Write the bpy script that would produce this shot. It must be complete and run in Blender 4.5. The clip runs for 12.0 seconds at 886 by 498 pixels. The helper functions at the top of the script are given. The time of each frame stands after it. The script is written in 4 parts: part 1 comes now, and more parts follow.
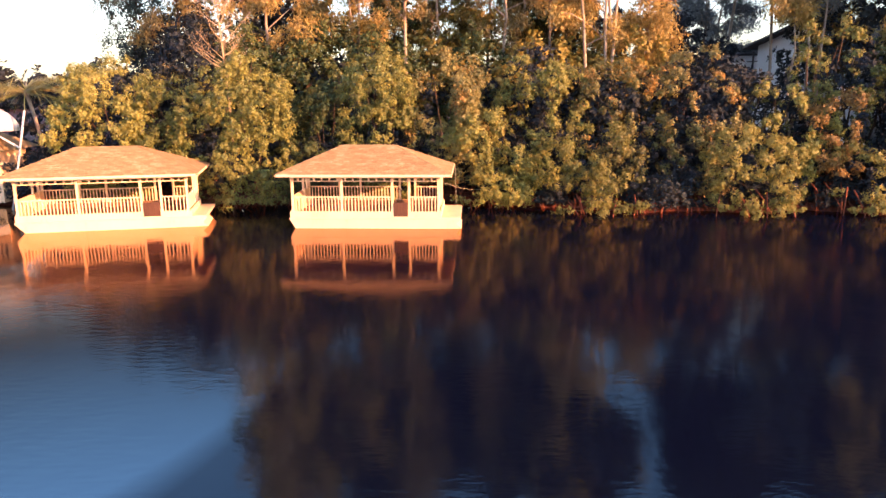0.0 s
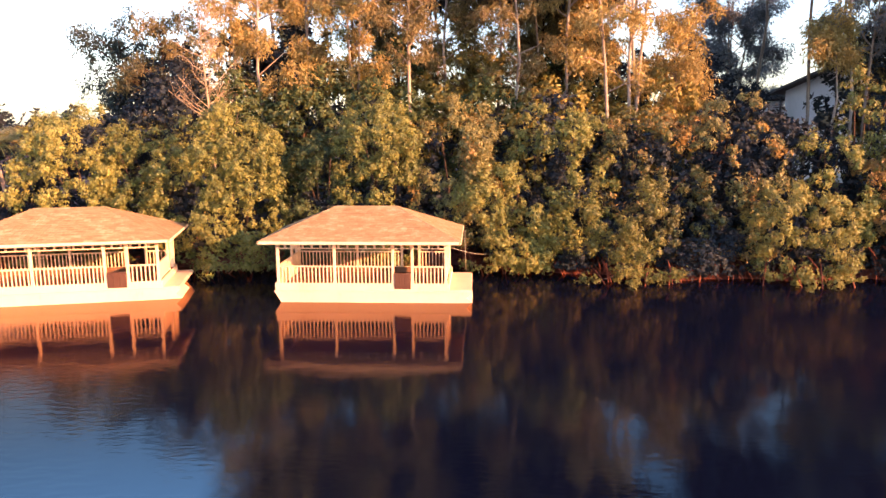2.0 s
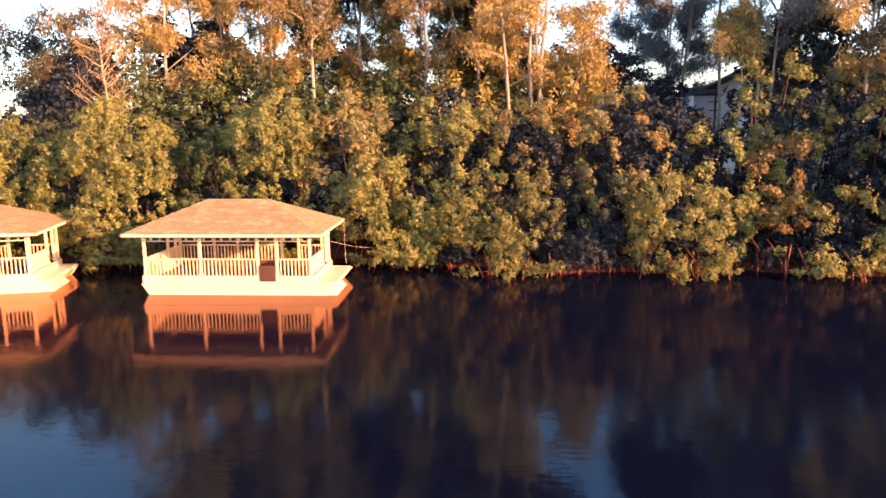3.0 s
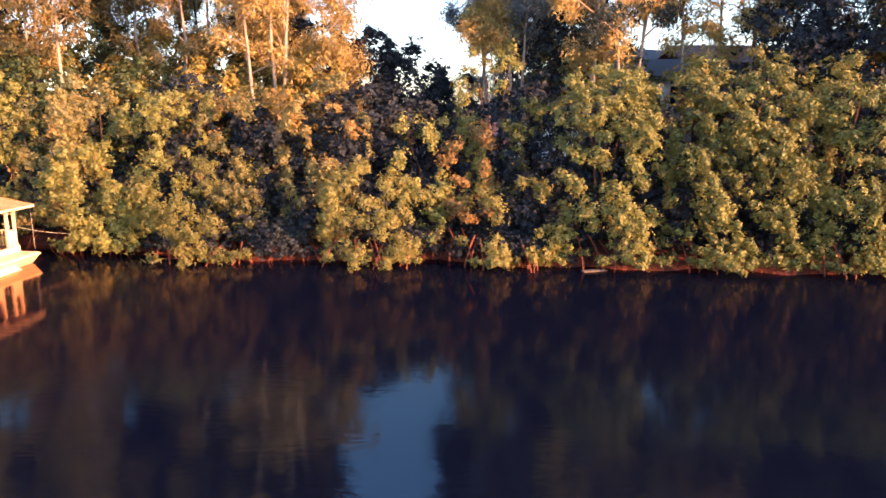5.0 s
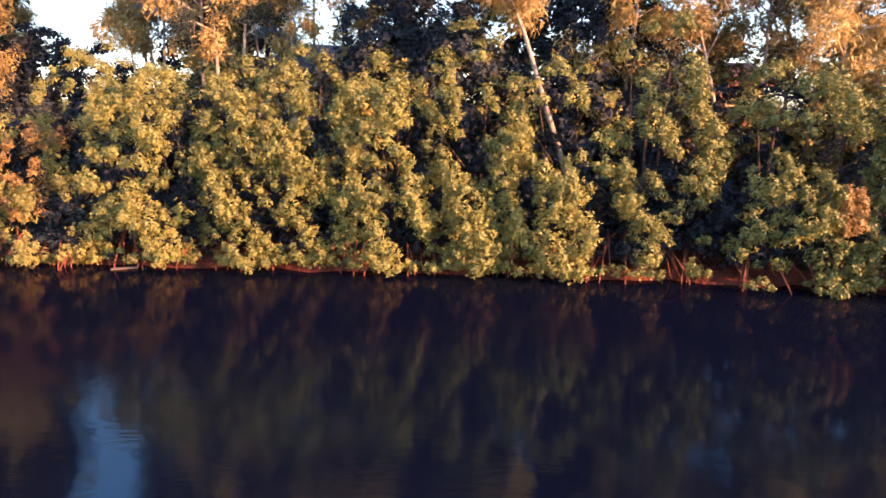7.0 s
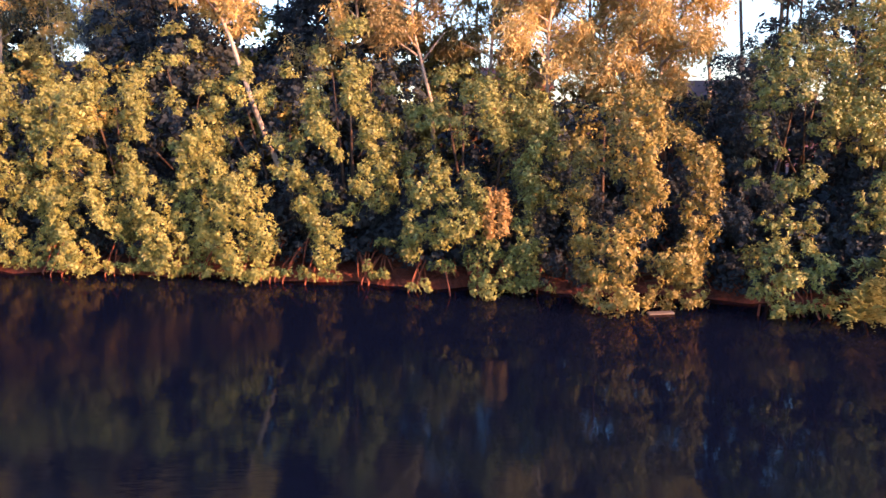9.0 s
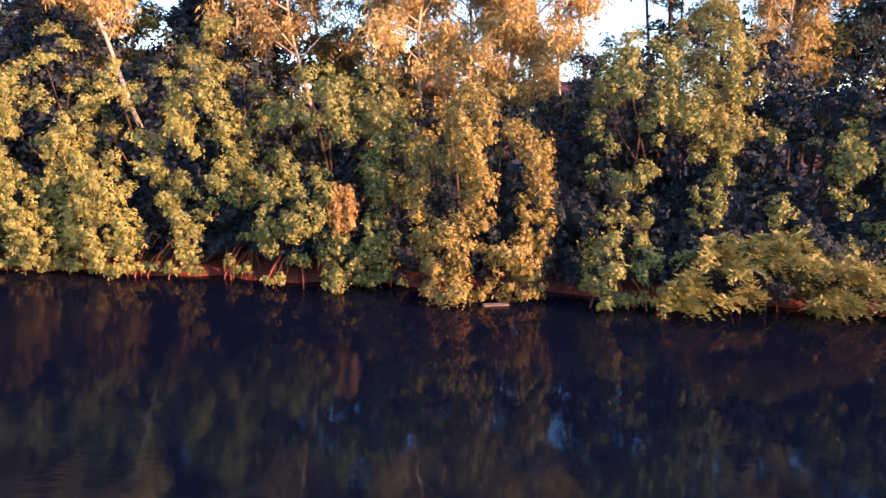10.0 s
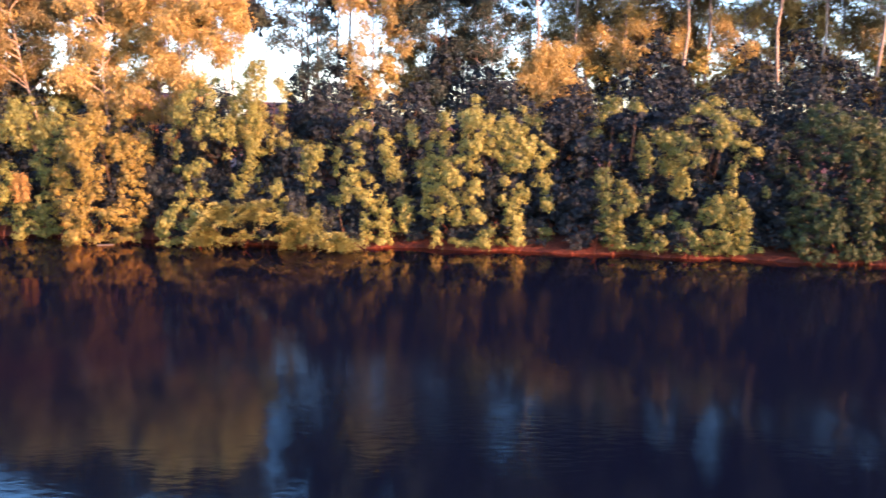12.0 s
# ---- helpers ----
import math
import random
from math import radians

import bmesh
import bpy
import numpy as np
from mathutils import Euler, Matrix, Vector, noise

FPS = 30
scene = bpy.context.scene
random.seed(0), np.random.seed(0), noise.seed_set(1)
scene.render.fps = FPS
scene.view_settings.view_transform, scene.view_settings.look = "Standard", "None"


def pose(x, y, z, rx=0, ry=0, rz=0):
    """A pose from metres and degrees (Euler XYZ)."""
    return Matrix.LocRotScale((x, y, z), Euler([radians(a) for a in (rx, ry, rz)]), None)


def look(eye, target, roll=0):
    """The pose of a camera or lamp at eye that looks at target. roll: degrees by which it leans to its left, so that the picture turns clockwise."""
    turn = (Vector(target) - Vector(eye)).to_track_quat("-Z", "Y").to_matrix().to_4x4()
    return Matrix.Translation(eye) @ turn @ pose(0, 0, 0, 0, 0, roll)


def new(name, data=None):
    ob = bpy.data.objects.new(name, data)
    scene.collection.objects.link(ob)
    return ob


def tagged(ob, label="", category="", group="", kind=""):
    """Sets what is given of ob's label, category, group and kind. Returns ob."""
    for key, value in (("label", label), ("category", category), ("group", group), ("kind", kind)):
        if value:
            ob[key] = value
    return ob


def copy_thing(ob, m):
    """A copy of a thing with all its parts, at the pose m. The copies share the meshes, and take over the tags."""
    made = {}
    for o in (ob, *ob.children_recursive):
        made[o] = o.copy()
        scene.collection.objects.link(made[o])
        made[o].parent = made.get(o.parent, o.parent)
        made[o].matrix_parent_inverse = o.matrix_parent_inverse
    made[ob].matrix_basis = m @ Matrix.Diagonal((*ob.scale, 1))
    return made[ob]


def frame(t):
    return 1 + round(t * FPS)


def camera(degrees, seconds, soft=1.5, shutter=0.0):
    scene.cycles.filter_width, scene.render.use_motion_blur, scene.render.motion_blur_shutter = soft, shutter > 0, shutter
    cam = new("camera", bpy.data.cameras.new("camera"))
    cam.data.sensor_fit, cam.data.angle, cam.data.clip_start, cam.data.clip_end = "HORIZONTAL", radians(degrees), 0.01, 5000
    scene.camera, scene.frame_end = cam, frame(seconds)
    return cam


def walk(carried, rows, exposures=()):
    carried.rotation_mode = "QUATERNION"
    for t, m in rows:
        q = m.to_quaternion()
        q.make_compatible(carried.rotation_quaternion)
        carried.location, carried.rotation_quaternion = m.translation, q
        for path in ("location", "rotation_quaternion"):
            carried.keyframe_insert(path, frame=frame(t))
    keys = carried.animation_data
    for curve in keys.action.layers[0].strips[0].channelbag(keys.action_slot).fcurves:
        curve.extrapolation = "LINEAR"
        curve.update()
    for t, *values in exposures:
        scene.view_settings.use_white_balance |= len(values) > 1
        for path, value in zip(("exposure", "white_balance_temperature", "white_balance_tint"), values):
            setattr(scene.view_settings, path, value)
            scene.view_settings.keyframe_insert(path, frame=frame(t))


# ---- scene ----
cam = camera(63.5, 12.0, soft=1.5, shutter=0.15)
PATH = [
    (0, (-0.127, 0.096, 7.805), (-0.123, 2.044, 7.355), -0.3),
    (0.5, (-0.488, 2.775, 7.83), (-0.489, 4.709, 7.323), -0.4),
    (1, (-0.663, 4.753, 7.906), (-0.664, 6.708, 7.485), -0.3),
    (1.5, (-0.729, 5.828, 8.01), (-0.732, 7.798, 7.666), -0.3),
    (2, (-0.263, 5.585, 8.439), (-0.272, 7.556, 8.095), -0.3),
    (2.5, (2.5, 5.543, 8.472), (2.483, 7.514, 8.128), -0.4),
    (3, (6.446, 5.487, 8.124), (6.423, 7.456, 7.776), -0.5),
    (3.2, (8.103, 5.399, 7.952), (8.082, 7.368, 7.601), -0.4),
    (4.8, (20.311, 5.49, 8.057), (20.329, 7.454, 7.676), 0.1),
    (5, (22.543, 5.423, 8.005), (22.549, 7.388, 7.629), 0.2),
    (5.5, (28.922, 5.294, 7.913), (28.906, 7.259, 7.541), -0.1),
    (6, (35.046, 5.291, 7.912), (35.043, 7.255, 7.533), -0.1),
    (6.5, (41.263, 5.229, 7.998), (41.252, 7.191, 7.614), -0.1),
    (7, (46.913, 5.2, 8.037), (46.907, 7.163, 7.657), -0.0),
    (7.5, (52.209, 5.072, 8.104), (52.204, 7.034, 7.715), 0.0),
    (7.7, (54.128, 4.992, 8.063), (54.126, 6.952, 7.664), -0.2),
    (9.3, (63.815, 4.793, 8.009), (63.81, 6.76, 7.648), 0.2),
    (9.5, (65.168, 4.852, 7.948), (65.166, 6.82, 7.591), 0.2),
    (10, (68.668, 4.07, 7.624), (68.669, 6.038, 7.272), 0.2),
    (10.5, (71.053, 0.207, 7.566), (71.053, 2.175, 7.212), 0.2),
    (11, (72.585, -7.436, 7.752), (72.578, -5.466, 7.408), 0.1),
    (11.5, (79.504, -13.295, 8.112), (79.498, -11.325, 7.763), 0.2),
    (12, (92.572, -16.718, 8.578), (92.644, -14.75, 8.231), 0.4),
]
walk(cam, [(t, look(eye, target, roll)) for t, eye, target, roll in PATH], exposures=[(0, 1.75, 6650, 28.5), (3.2, 1.81, 6450, 28.5), (5, 1.92, 6250, 28), (6.5, 1.95, 6100, 28), (7.7, 1.95, 5950, 27.5), (9.3, 1.92, 5650, 26.5), (10.5, 1.93, 5500, 25), (11.5, 2.07, 5700, 25), (12, 2.1, 5900, 26.5)])

# ---- world, sun ----
SUN_AZ, SUN_EL = 57.0, 14.0          # degrees to the right of straight behind the first camera; height
sun_from = Vector((math.sin(radians(SUN_AZ)) * math.cos(radians(SUN_EL)), -math.cos(radians(SUN_AZ)) * math.cos(radians(SUN_EL)), math.sin(radians(SUN_EL))))
world = bpy.data.worlds.new("sky")
scene.world = world
world.use_nodes = True
wn = world.node_tree
sky = wn.nodes.new("ShaderNodeTexSky")
sky.sky_type = "NISHITA"
sky.sun_disc = False
sky.sun_elevation = radians(SUN_EL)
sky.sun_rotation = math.atan2(sun_from.x, sun_from.y)
sky.air_density, sky.dust_density, sky.ozone_density = 1.1, 1.0, 2.4
wn.links.new(sky.outputs[0], wn.nodes["Background"].inputs[0])
wn.nodes["Background"].inputs[1].default_value = 0.15
lamp = bpy.data.lights.new("sun", "SUN")
lamp.energy, lamp.angle, lamp.color = 5.4, radians(0.6), (1.0, 0.44, 0.175)
sun = new("sun", lamp)
sun.matrix_world = look(sun_from * 200, (0, 0, 0))


# ---- materials ----
def material(name, rough=0.6, metal=0.0, spec=0.5):
    m = bpy.data.materials.new(name)
    m.use_nodes = True
    b = m.node_tree.nodes["Principled BSDF"]
    b.inputs["Roughness"].default_value = rough
    b.inputs["Metallic"].default_value = metal
    b.inputs["Specular IOR Level"].default_value = spec
    return m, m.node_tree, b


def ramp(nt, fac, stops):
    r = nt.nodes.new("ShaderNodeValToRGB")
    e = r.color_ramp.elements
    e[0].position, e[0].color = stops[0][0], (*stops[0][1], 1)
    e[1].position, e[1].color = stops[-1][0], (*stops[-1][1], 1)
    for p, c in stops[1:-1]:
        k = e.new(p)
        k.color = (*c, 1)
    nt.links.new(fac, r.inputs[0])
    return r.outputs[0]


def noise_tex(nt, scale, detail=4.0, rough=0.6, stretch=(1, 1, 1), world_space=True):
    g = nt.nodes.new("ShaderNodeNewGeometry") if world_space else nt.nodes.new("ShaderNodeTexCoord")
    mp = nt.nodes.new("ShaderNodeMapping")
    mp.inputs["Scale"].default_value = stretch
    nt.links.new(g.outputs["Position" if world_space else "Object"], mp.inputs[0])
    n = nt.nodes.new("ShaderNodeTexNoise")
    n.inputs["Scale"].default_value = scale
    n.inputs["Detail"].default_value = detail
    n.inputs["Roughness"].default_value = rough
    nt.links.new(mp.outputs[0], n.inputs["Vector"])
    return n.outputs["Fac"]


def mix(nt, fac, a, b, kind="MIX"):
    m = nt.nodes.new("ShaderNodeMix")
    m.data_type, m.blend_type = "RGBA", kind
    for sock, v in ((m.inputs[0], fac), (m.inputs[6], a), (m.inputs[7], b)):
        if isinstance(v, (int, float)):
            sock.default_value = v
        elif isinstance(v, tuple):
            sock.default_value = (*v, 1)
        else:
            nt.links.new(v, sock)
    return m.outputs[2]


def math_node(nt, op, a, b=0.0):
    m = nt.nodes.new("ShaderNodeMath")
    m.operation = op
    for sock, v in ((m.inputs[0], a), (m.inputs[1], b)):
        if isinstance(v, (int, float)):
            sock.default_value = v
        else:
            nt.links.new(v, sock)
    return m.outputs[0]


def bump(nt, b, height, strength, distance):
    n = nt.nodes.new("ShaderNodeBump")
    n.inputs["Strength"].default_value = strength
    n.inputs["Distance"].default_value = distance
    nt.links.new(height, n.inputs["Height"])
    nt.links.new(n.outputs[0], b.inputs["Normal"])


def surface(name, stops, scale=2.0, rough=0.7, spec=0.4, fine=18.0, bump_s=0.3, bump_d=0.01, stretch=(1, 1, 1), rnd=0.0):
    """A plain weathered surface: colour by two scales of noise, fine relief, and a shift from piece to piece."""
    m, nt, b = material(name, rough, 0.0, spec)
    n1, n2 = noise_tex(nt, scale, 5, 0.6, stretch), noise_tex(nt, fine, 3, 0.6, stretch)
    f = math_node(nt, "ADD", math_node(nt, "MULTIPLY", n1, 0.65), math_node(nt, "MULTIPLY", n2, 0.35))
    if rnd:
        o = nt.nodes.new("ShaderNodeObjectInfo")
        f = math_node(nt, "ADD", f, math_node(nt, "MULTIPLY", math_node(nt, "SUBTRACT", o.outputs["Random"], 0.5), rnd))
    nt.links.new(ramp(nt, f, stops), b.inputs["Base Color"])
    bump(nt, b, n2, bump_s, bump_d)
    return m


def leaf_material(name, dark, mid, light, rough=0.4, spec=0.5, turned=None, amount=0.0, thin=0.08):
    """Foliage: colour from leaf to leaf, over patches about a metre across, and from tree to tree."""
    m, nt, b = material(name, rough, 0.0, spec)
    g = nt.nodes.new("ShaderNodeNewGeometry")
    o = nt.nodes.new("ShaderNodeObjectInfo")
    patch = noise_tex(nt, 0.55, 3, 0.6)
    f = math_node(nt, "ADD", math_node(nt, "MULTIPLY", g.outputs["Random Per Island"], 0.22), math_node(nt, "MULTIPLY", patch, 0.75))
    f = math_node(nt, "ADD", f, math_node(nt, "MULTIPLY", math_node(nt, "SUBTRACT", o.outputs["Random"], 0.5), 0.2))
    col = ramp(nt, f, [(0.12, dark), (0.5, mid), (0.95, light)])
    if turned:
        spots = noise_tex(nt, 0.33, 2, 0.5)
        sel = math_node(nt, "GREATER_THAN", math_node(nt, "ADD", spots, math_node(nt, "MULTIPLY", g.outputs["Random Per Island"], 0.16)), 0.78 - amount)
        col = mix(nt, sel, col, turned)
    nt.links.new(col, b.inputs["Base Color"])
    tr = nt.nodes.new("ShaderNodeBsdfTranslucent")
    nt.links.new(col, tr.inputs["Color"])
    both = nt.nodes.new("ShaderNodeMixShader")
    both.inputs[0].default_value = thin
    nt.links.new(b.outputs[0], both.inputs[1])
    nt.links.new(tr.outputs[0], both.inputs[2])
    nt.links.new(both.outputs[0], nt.nodes["Material Output"].inputs["Surface"])
    return m


LEAF = leaf_material("mangrove_leaf", (0.03, 0.05, 0.02), (0.185, 0.198, 0.052), (0.42, 0.4, 0.11), 0.45, 0.3, (0.28, 0.20, 0.05), -0.06)
LEAF_SOFT = leaf_material("shrub_leaf", (0.065, 0.078, 0.022), (0.205, 0.205, 0.055), (0.36, 0.345, 0.10), 0.5, 0.4, thin=0.3)
LEAF_SPRAY = leaf_material("feathery_leaf", (0.12, 0.125, 0.035), (0.28, 0.275, 0.08), (0.50, 0.46, 0.16), 0.5, 0.4, thin=0.15)
LEAF_BROWNED = leaf_material("browned_leaf", (0.032, 0.048, 0.018), (0.165, 0.16, 0.055), (0.36, 0.33, 0.12), 0.45, 0.35, (0.30, 0.185, 0.05), 0.12)
LEAF_RUSTY = leaf_material("rusty_leaf", (0.10, 0.06, 0.02), (0.27, 0.17, 0.05), (0.40, 0.27, 0.09), 0.5, 0.4)
# for dark trees, and with shade painted in for rows behind the lit ones
LEAF_DARK_SHADE = leaf_material("dark_shade_leaf", (0.016, 0.022, 0.030), (0.028, 0.038, 0.048), (0.055, 0.068, 0.055), 0.6, 0.12)
# darker copy of the leaf, with half shade painted into its green
LEAF_HALF_SHADE = leaf_material("half_shaded_leaf", (0.02, 0.035, 0.015), (0.055, 0.08, 0.03), (0.12, 0.145, 0.05), 0.5, 0.25)
LEAF_TURNED = leaf_material("turned_leaf", (0.085, 0.066, 0.018), (0.245, 0.198, 0.042), (0.37, 0.31, 0.075), 0.5, 0.4)
NEEDLE = leaf_material("dry_needle", (0.19, 0.155, 0.062), (0.45, 0.355, 0.13), (0.62, 0.50, 0.21), 0.6, 0.3, thin=0.4)
NEEDLE_GREEN = leaf_material("grey_green_needle", (0.024, 0.04, 0.036), (0.064, 0.088, 0.072), (0.13, 0.16, 0.12), 0.6, 0.3, thin=0.4)
# silvery grey-green needle, lightened to hold the haze over distant trees
NEEDLE_HAZY = leaf_material("hazy_silver_needle", (0.09, 0.11, 0.12), (0.2, 0.235, 0.245), (0.32, 0.36, 0.36), 0.6, 0.3, thin=0.4)
NEEDLE_MIXED = leaf_material("olive_needle", (0.085, 0.075, 0.032), (0.25, 0.205, 0.088), (0.42, 0.35, 0.165), 0.6, 0.3, thin=0.4)
BARK = surface("grey_brown_bark", [(0.25, (0.03, 0.02, 0.014)), (0.55, (0.075, 0.05, 0.034)), (0.85, (0.15, 0.105, 0.07))], 1.5, 0.9, 0.2, 14, 0.8, 0.03, (1, 1, 0.3))
BARK_PALE = surface("pale_bark", [(0.25, (0.15, 0.11, 0.085)), (0.5, (0.34, 0.28, 0.22)), (0.85, (0.50, 0.44, 0.36))], 1.2, 0.85, 0.2, 12, 0.6, 0.02, (1, 1, 0.35))
BARK_DRY = surface("dry_tan_bark", [(0.25, (0.20, 0.14, 0.08)), (0.5, (0.40, 0.31, 0.20)), (0.85, (0.54, 0.45, 0.32))], 1.4, 0.85, 0.2, 13, 0.6, 0.02, (1, 1, 0.35))
ROOT = surface("red_root_bark", [(0.25, (0.07, 0.022, 0.012)), (0.55, (0.19, 0.06, 0.03)), (0.85, (0.30, 0.11, 0.05))], 2.0, 0.8, 0.3, 16, 0.6, 0.02)
PAINT = surface("cream_paint", [(0.2, (0.62, 0.41, 0.25)), (0.45, (0.82, 0.585, 0.385)), (0.8, (0.85, 0.64, 0.45))], 0.9, 0.55, 0.4, 9, 0.12, 0.004, (1, 1, 0.5))
HULL_PAINT = surface("hull_paint", [(0.2, (0.58, 0.38, 0.21)), (0.42, (0.82, 0.59, 0.395)), (0.8, (0.85, 0.65, 0.46))], 0.7, 0.5, 0.4, 7, 0.12, 0.006, (1, 1, 0.3))
SHINGLE = surface("terracotta_shingle", [(0.2, (0.20, 0.12, 0.055)), (0.42, (0.30, 0.195, 0.09)), (0.55, (0.345, 0.24, 0.12)), (0.68, (0.45, 0.35, 0.20))], 3.0, 0.85, 0.25, 9, 0.4, 0.008, (0.5, 1, 1.4), 0.16)
FLOOR_WOOD = surface("deck_boards", [(0.2, (0.10, 0.05, 0.025)), (0.5, (0.18, 0.09, 0.045)), (0.85, (0.28, 0.16, 0.085))], 1.4, 0.6, 0.4, 11, 0.3, 0.006, (0.25, 1, 1), 0.3)
GATE_WOOD = surface("dark_gate_wood", [(0.2, (0.035, 0.016, 0.010)), (0.5, (0.075, 0.032, 0.018)), (0.85, (0.12, 0.06, 0.035))], 2.2, 0.6, 0.4, 14, 0.3, 0.006, (1, 1, 0.2))
MUD = surface("red_mud", [(0.25, (0.018, 0.007, 0.006)), (0.5, (0.10, 0.024, 0.012)), (0.75, (0.21, 0.058, 0.022))], 1.3, 0.75, 0.3, 4.5, 1.0, 0.2)
WHITE_WALL = surface("white_plaster", [(0.2, (0.70, 0.71, 0.73)), (0.5, (0.80, 0.81, 0.82)), (0.85, (0.86, 0.86, 0.86))], 0.5, 0.8, 0.3, 6, 0.2, 0.01, (1, 1, 0.4))
ROOF_DARK = surface("dark_roof_sheet", [(0.2, (0.02, 0.02, 0.025)), (0.5, (0.045, 0.042, 0.045)), (0.85, (0.08, 0.075, 0.07))], 0.6, 0.6, 0.4, 5, 0.2, 0.01)
ROOF_RED = surface("red_brown_roof_sheet", [(0.2, (0.10, 0.03, 0.02)), (0.5, (0.19, 0.065, 0.04)), (0.85, (0.27, 0.11, 0.07))], 0.5, 0.6, 0.4, 5, 0.2, 0.01)
BROWN_WALL = surface("brown_wall", [(0.2, (0.09, 0.04, 0.03)), (0.5, (0.17, 0.085, 0.06)), (0.85, (0.25, 0.14, 0.10))], 0.6, 0.8, 0.3, 5, 0.3, 0.01)
DRIFT = surface("drift_wood", [(0.2, (0.06, 0.05, 0.04)), (0.5, (0.13, 0.105, 0.085)), (0.85, (0.2, 0.17, 0.14))], 2.0, 0.85, 0.2, 14, 0.5, 0.01, (0.3, 1, 1))
ROPE = surface("rope_fibre", [(0.2, (0.25, 0.22, 0.17)), (0.8, (0.5, 0.45, 0.36))], 6, 0.9, 0.2, 30)
CANVAS = surface("white_canvas", [(0.2, (0.36, 0.40, 0.44)), (0.5, (0.47, 0.52, 0.57)), (0.85, (0.56, 0.60, 0.63))], 0.8, 0.7, 0.3, 6, 0.3, 0.02)
DARK_GLASS, _nt, _b = material("dark_window_glass", 0.08, 0.0, 0.6)
_b.inputs["Base Color"].default_value = (0.02, 0.025, 0.03, 1)

# still lake water: a dark body under a clear skin with faint ripples
WATER, nt, b = material("lake_water", 0.065, 0.0, 0.0)
nt.links.new(ramp(nt, noise_tex(nt, 0.03, 3), [(0.3, (0.0025, 0.0042, 0.0115)), (0.7, (0.0032, 0.005, 0.0125))]), b.inputs["Base Color"])
calm = math_node(nt, "MULTIPLY", noise_tex(nt, 0.35, 3, 0.5, (1, 0.6, 1)), 0.9)
ruffle = math_node(nt, "MULTIPLY", noise_tex(nt, 3.2, 3, 0.55, (0.6, 1.5, 1)), 0.3)
patches = math_node(nt, "MAXIMUM", math_node(nt, "SUBTRACT", noise_tex(nt, 0.09, 3, 0.6), 0.52), 0.0)
# sheltered water farther along the bank lies calmer
sep = nt.nodes.new("ShaderNodeSeparateXYZ")
gq = nt.nodes.new("ShaderNodeNewGeometry")
nt.links.new(gq.outputs["Position"], sep.inputs[0])
still = math_node(nt, "MINIMUM", math_node(nt, "MAXIMUM", math_node(nt, "MULTIPLY", math_node(nt, "SUBTRACT", sep.outputs[0], 48.0), 0.06), 0.0), 1.0)
lee = math_node(nt, "MINIMUM", math_node(nt, "MAXIMUM", math_node(nt, "MULTIPLY", math_node(nt, "SUBTRACT", sep.outputs[1], 11.0), 0.08), 0.0), 1.0)
still = math_node(nt, "MULTIPLY", still, lee)
ruffle = math_node(nt, "MULTIPLY", ruffle, math_node(nt, "SUBTRACT", 1.0, math_node(nt, "MULTIPLY", still, 0.65)))
# ruffled open water off the near cottage; the mask also brightens its painted sky reflection
dist = nt.nodes.new("ShaderNodeVectorMath")
dist.operation = "DISTANCE"
dist.inputs[1].default_value = (-17.0, 17.5, 0.0)
nt.links.new(gq.outputs["Position"], dist.inputs[0])
ruffle_gleam = math_node(nt, "MAXIMUM", math_node(nt, "SUBTRACT", 1.0, math_node(nt, "MULTIPLY", dist.outputs["Value"], 0.08)), 0.0)
patches = math_node(nt, "ADD", patches, math_node(nt, "MULTIPLY", ruffle_gleam, 0.22))
gloss = math_node(nt, "SUBTRACT", 0.065, math_node(nt, "MULTIPLY", still, 0.05))
nt.links.new(math_node(nt, "ADD", gloss, math_node(nt, "MULTIPLY", ruffle_gleam, 0.03)), b.inputs["Roughness"])
height = math_node(nt, "ADD", calm, math_node(nt, "ADD", math_node(nt, "MULTIPLY", ruffle, 0.42), math_node(nt, "MULTIPLY", math_node(nt, "MULTIPLY", ruffle, patches), 9.0)))
bump(nt, b, height, 0.27, 0.10)
# two tinted glosses paint reflections over the dark body: a warm one growing towards grazing views, a cool one for open
# sky seen steeply


def gloss_layer(colour, weight, below):
    g = nt.nodes.new("ShaderNodeBsdfAnisotropic")
    g.inputs["Color"].default_value = (*colour, 1)
    nt.links.new(b.inputs["Roughness"].links[0].from_socket, g.inputs["Roughness"])
    nt.links.new(b.inputs["Normal"].links[0].from_socket, g.inputs["Normal"])
    both = nt.nodes.new("ShaderNodeMixShader")
    nt.links.new(weight, both.inputs[0])
    nt.links.new(below, both.inputs[1])
    nt.links.new(g.outputs[0], both.inputs[2])
    return both.outputs[0]


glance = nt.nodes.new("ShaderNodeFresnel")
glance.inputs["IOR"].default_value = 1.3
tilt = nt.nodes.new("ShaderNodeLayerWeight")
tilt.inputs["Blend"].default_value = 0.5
# dims the painted reflections along the middle of the bank
dim_reflection = math_node(nt, "MAXIMUM", math_node(nt, "SUBTRACT", 1.9, math_node(nt, "MULTIPLY", math_node(nt, "ABSOLUTE", math_node(nt, "SUBTRACT", sep.outputs[0], 40.0)), 0.046)), 0.0)
dim_reflection = math_node(nt, "MINIMUM", dim_reflection, 1.0)
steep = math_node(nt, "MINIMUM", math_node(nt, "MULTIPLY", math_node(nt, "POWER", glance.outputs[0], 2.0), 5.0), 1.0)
clear = math_node(nt, "MULTIPLY", steep, math_node(nt, "SUBTRACT", 1.0, math_node(nt, "MULTIPLY", dim_reflection, 0.66)))
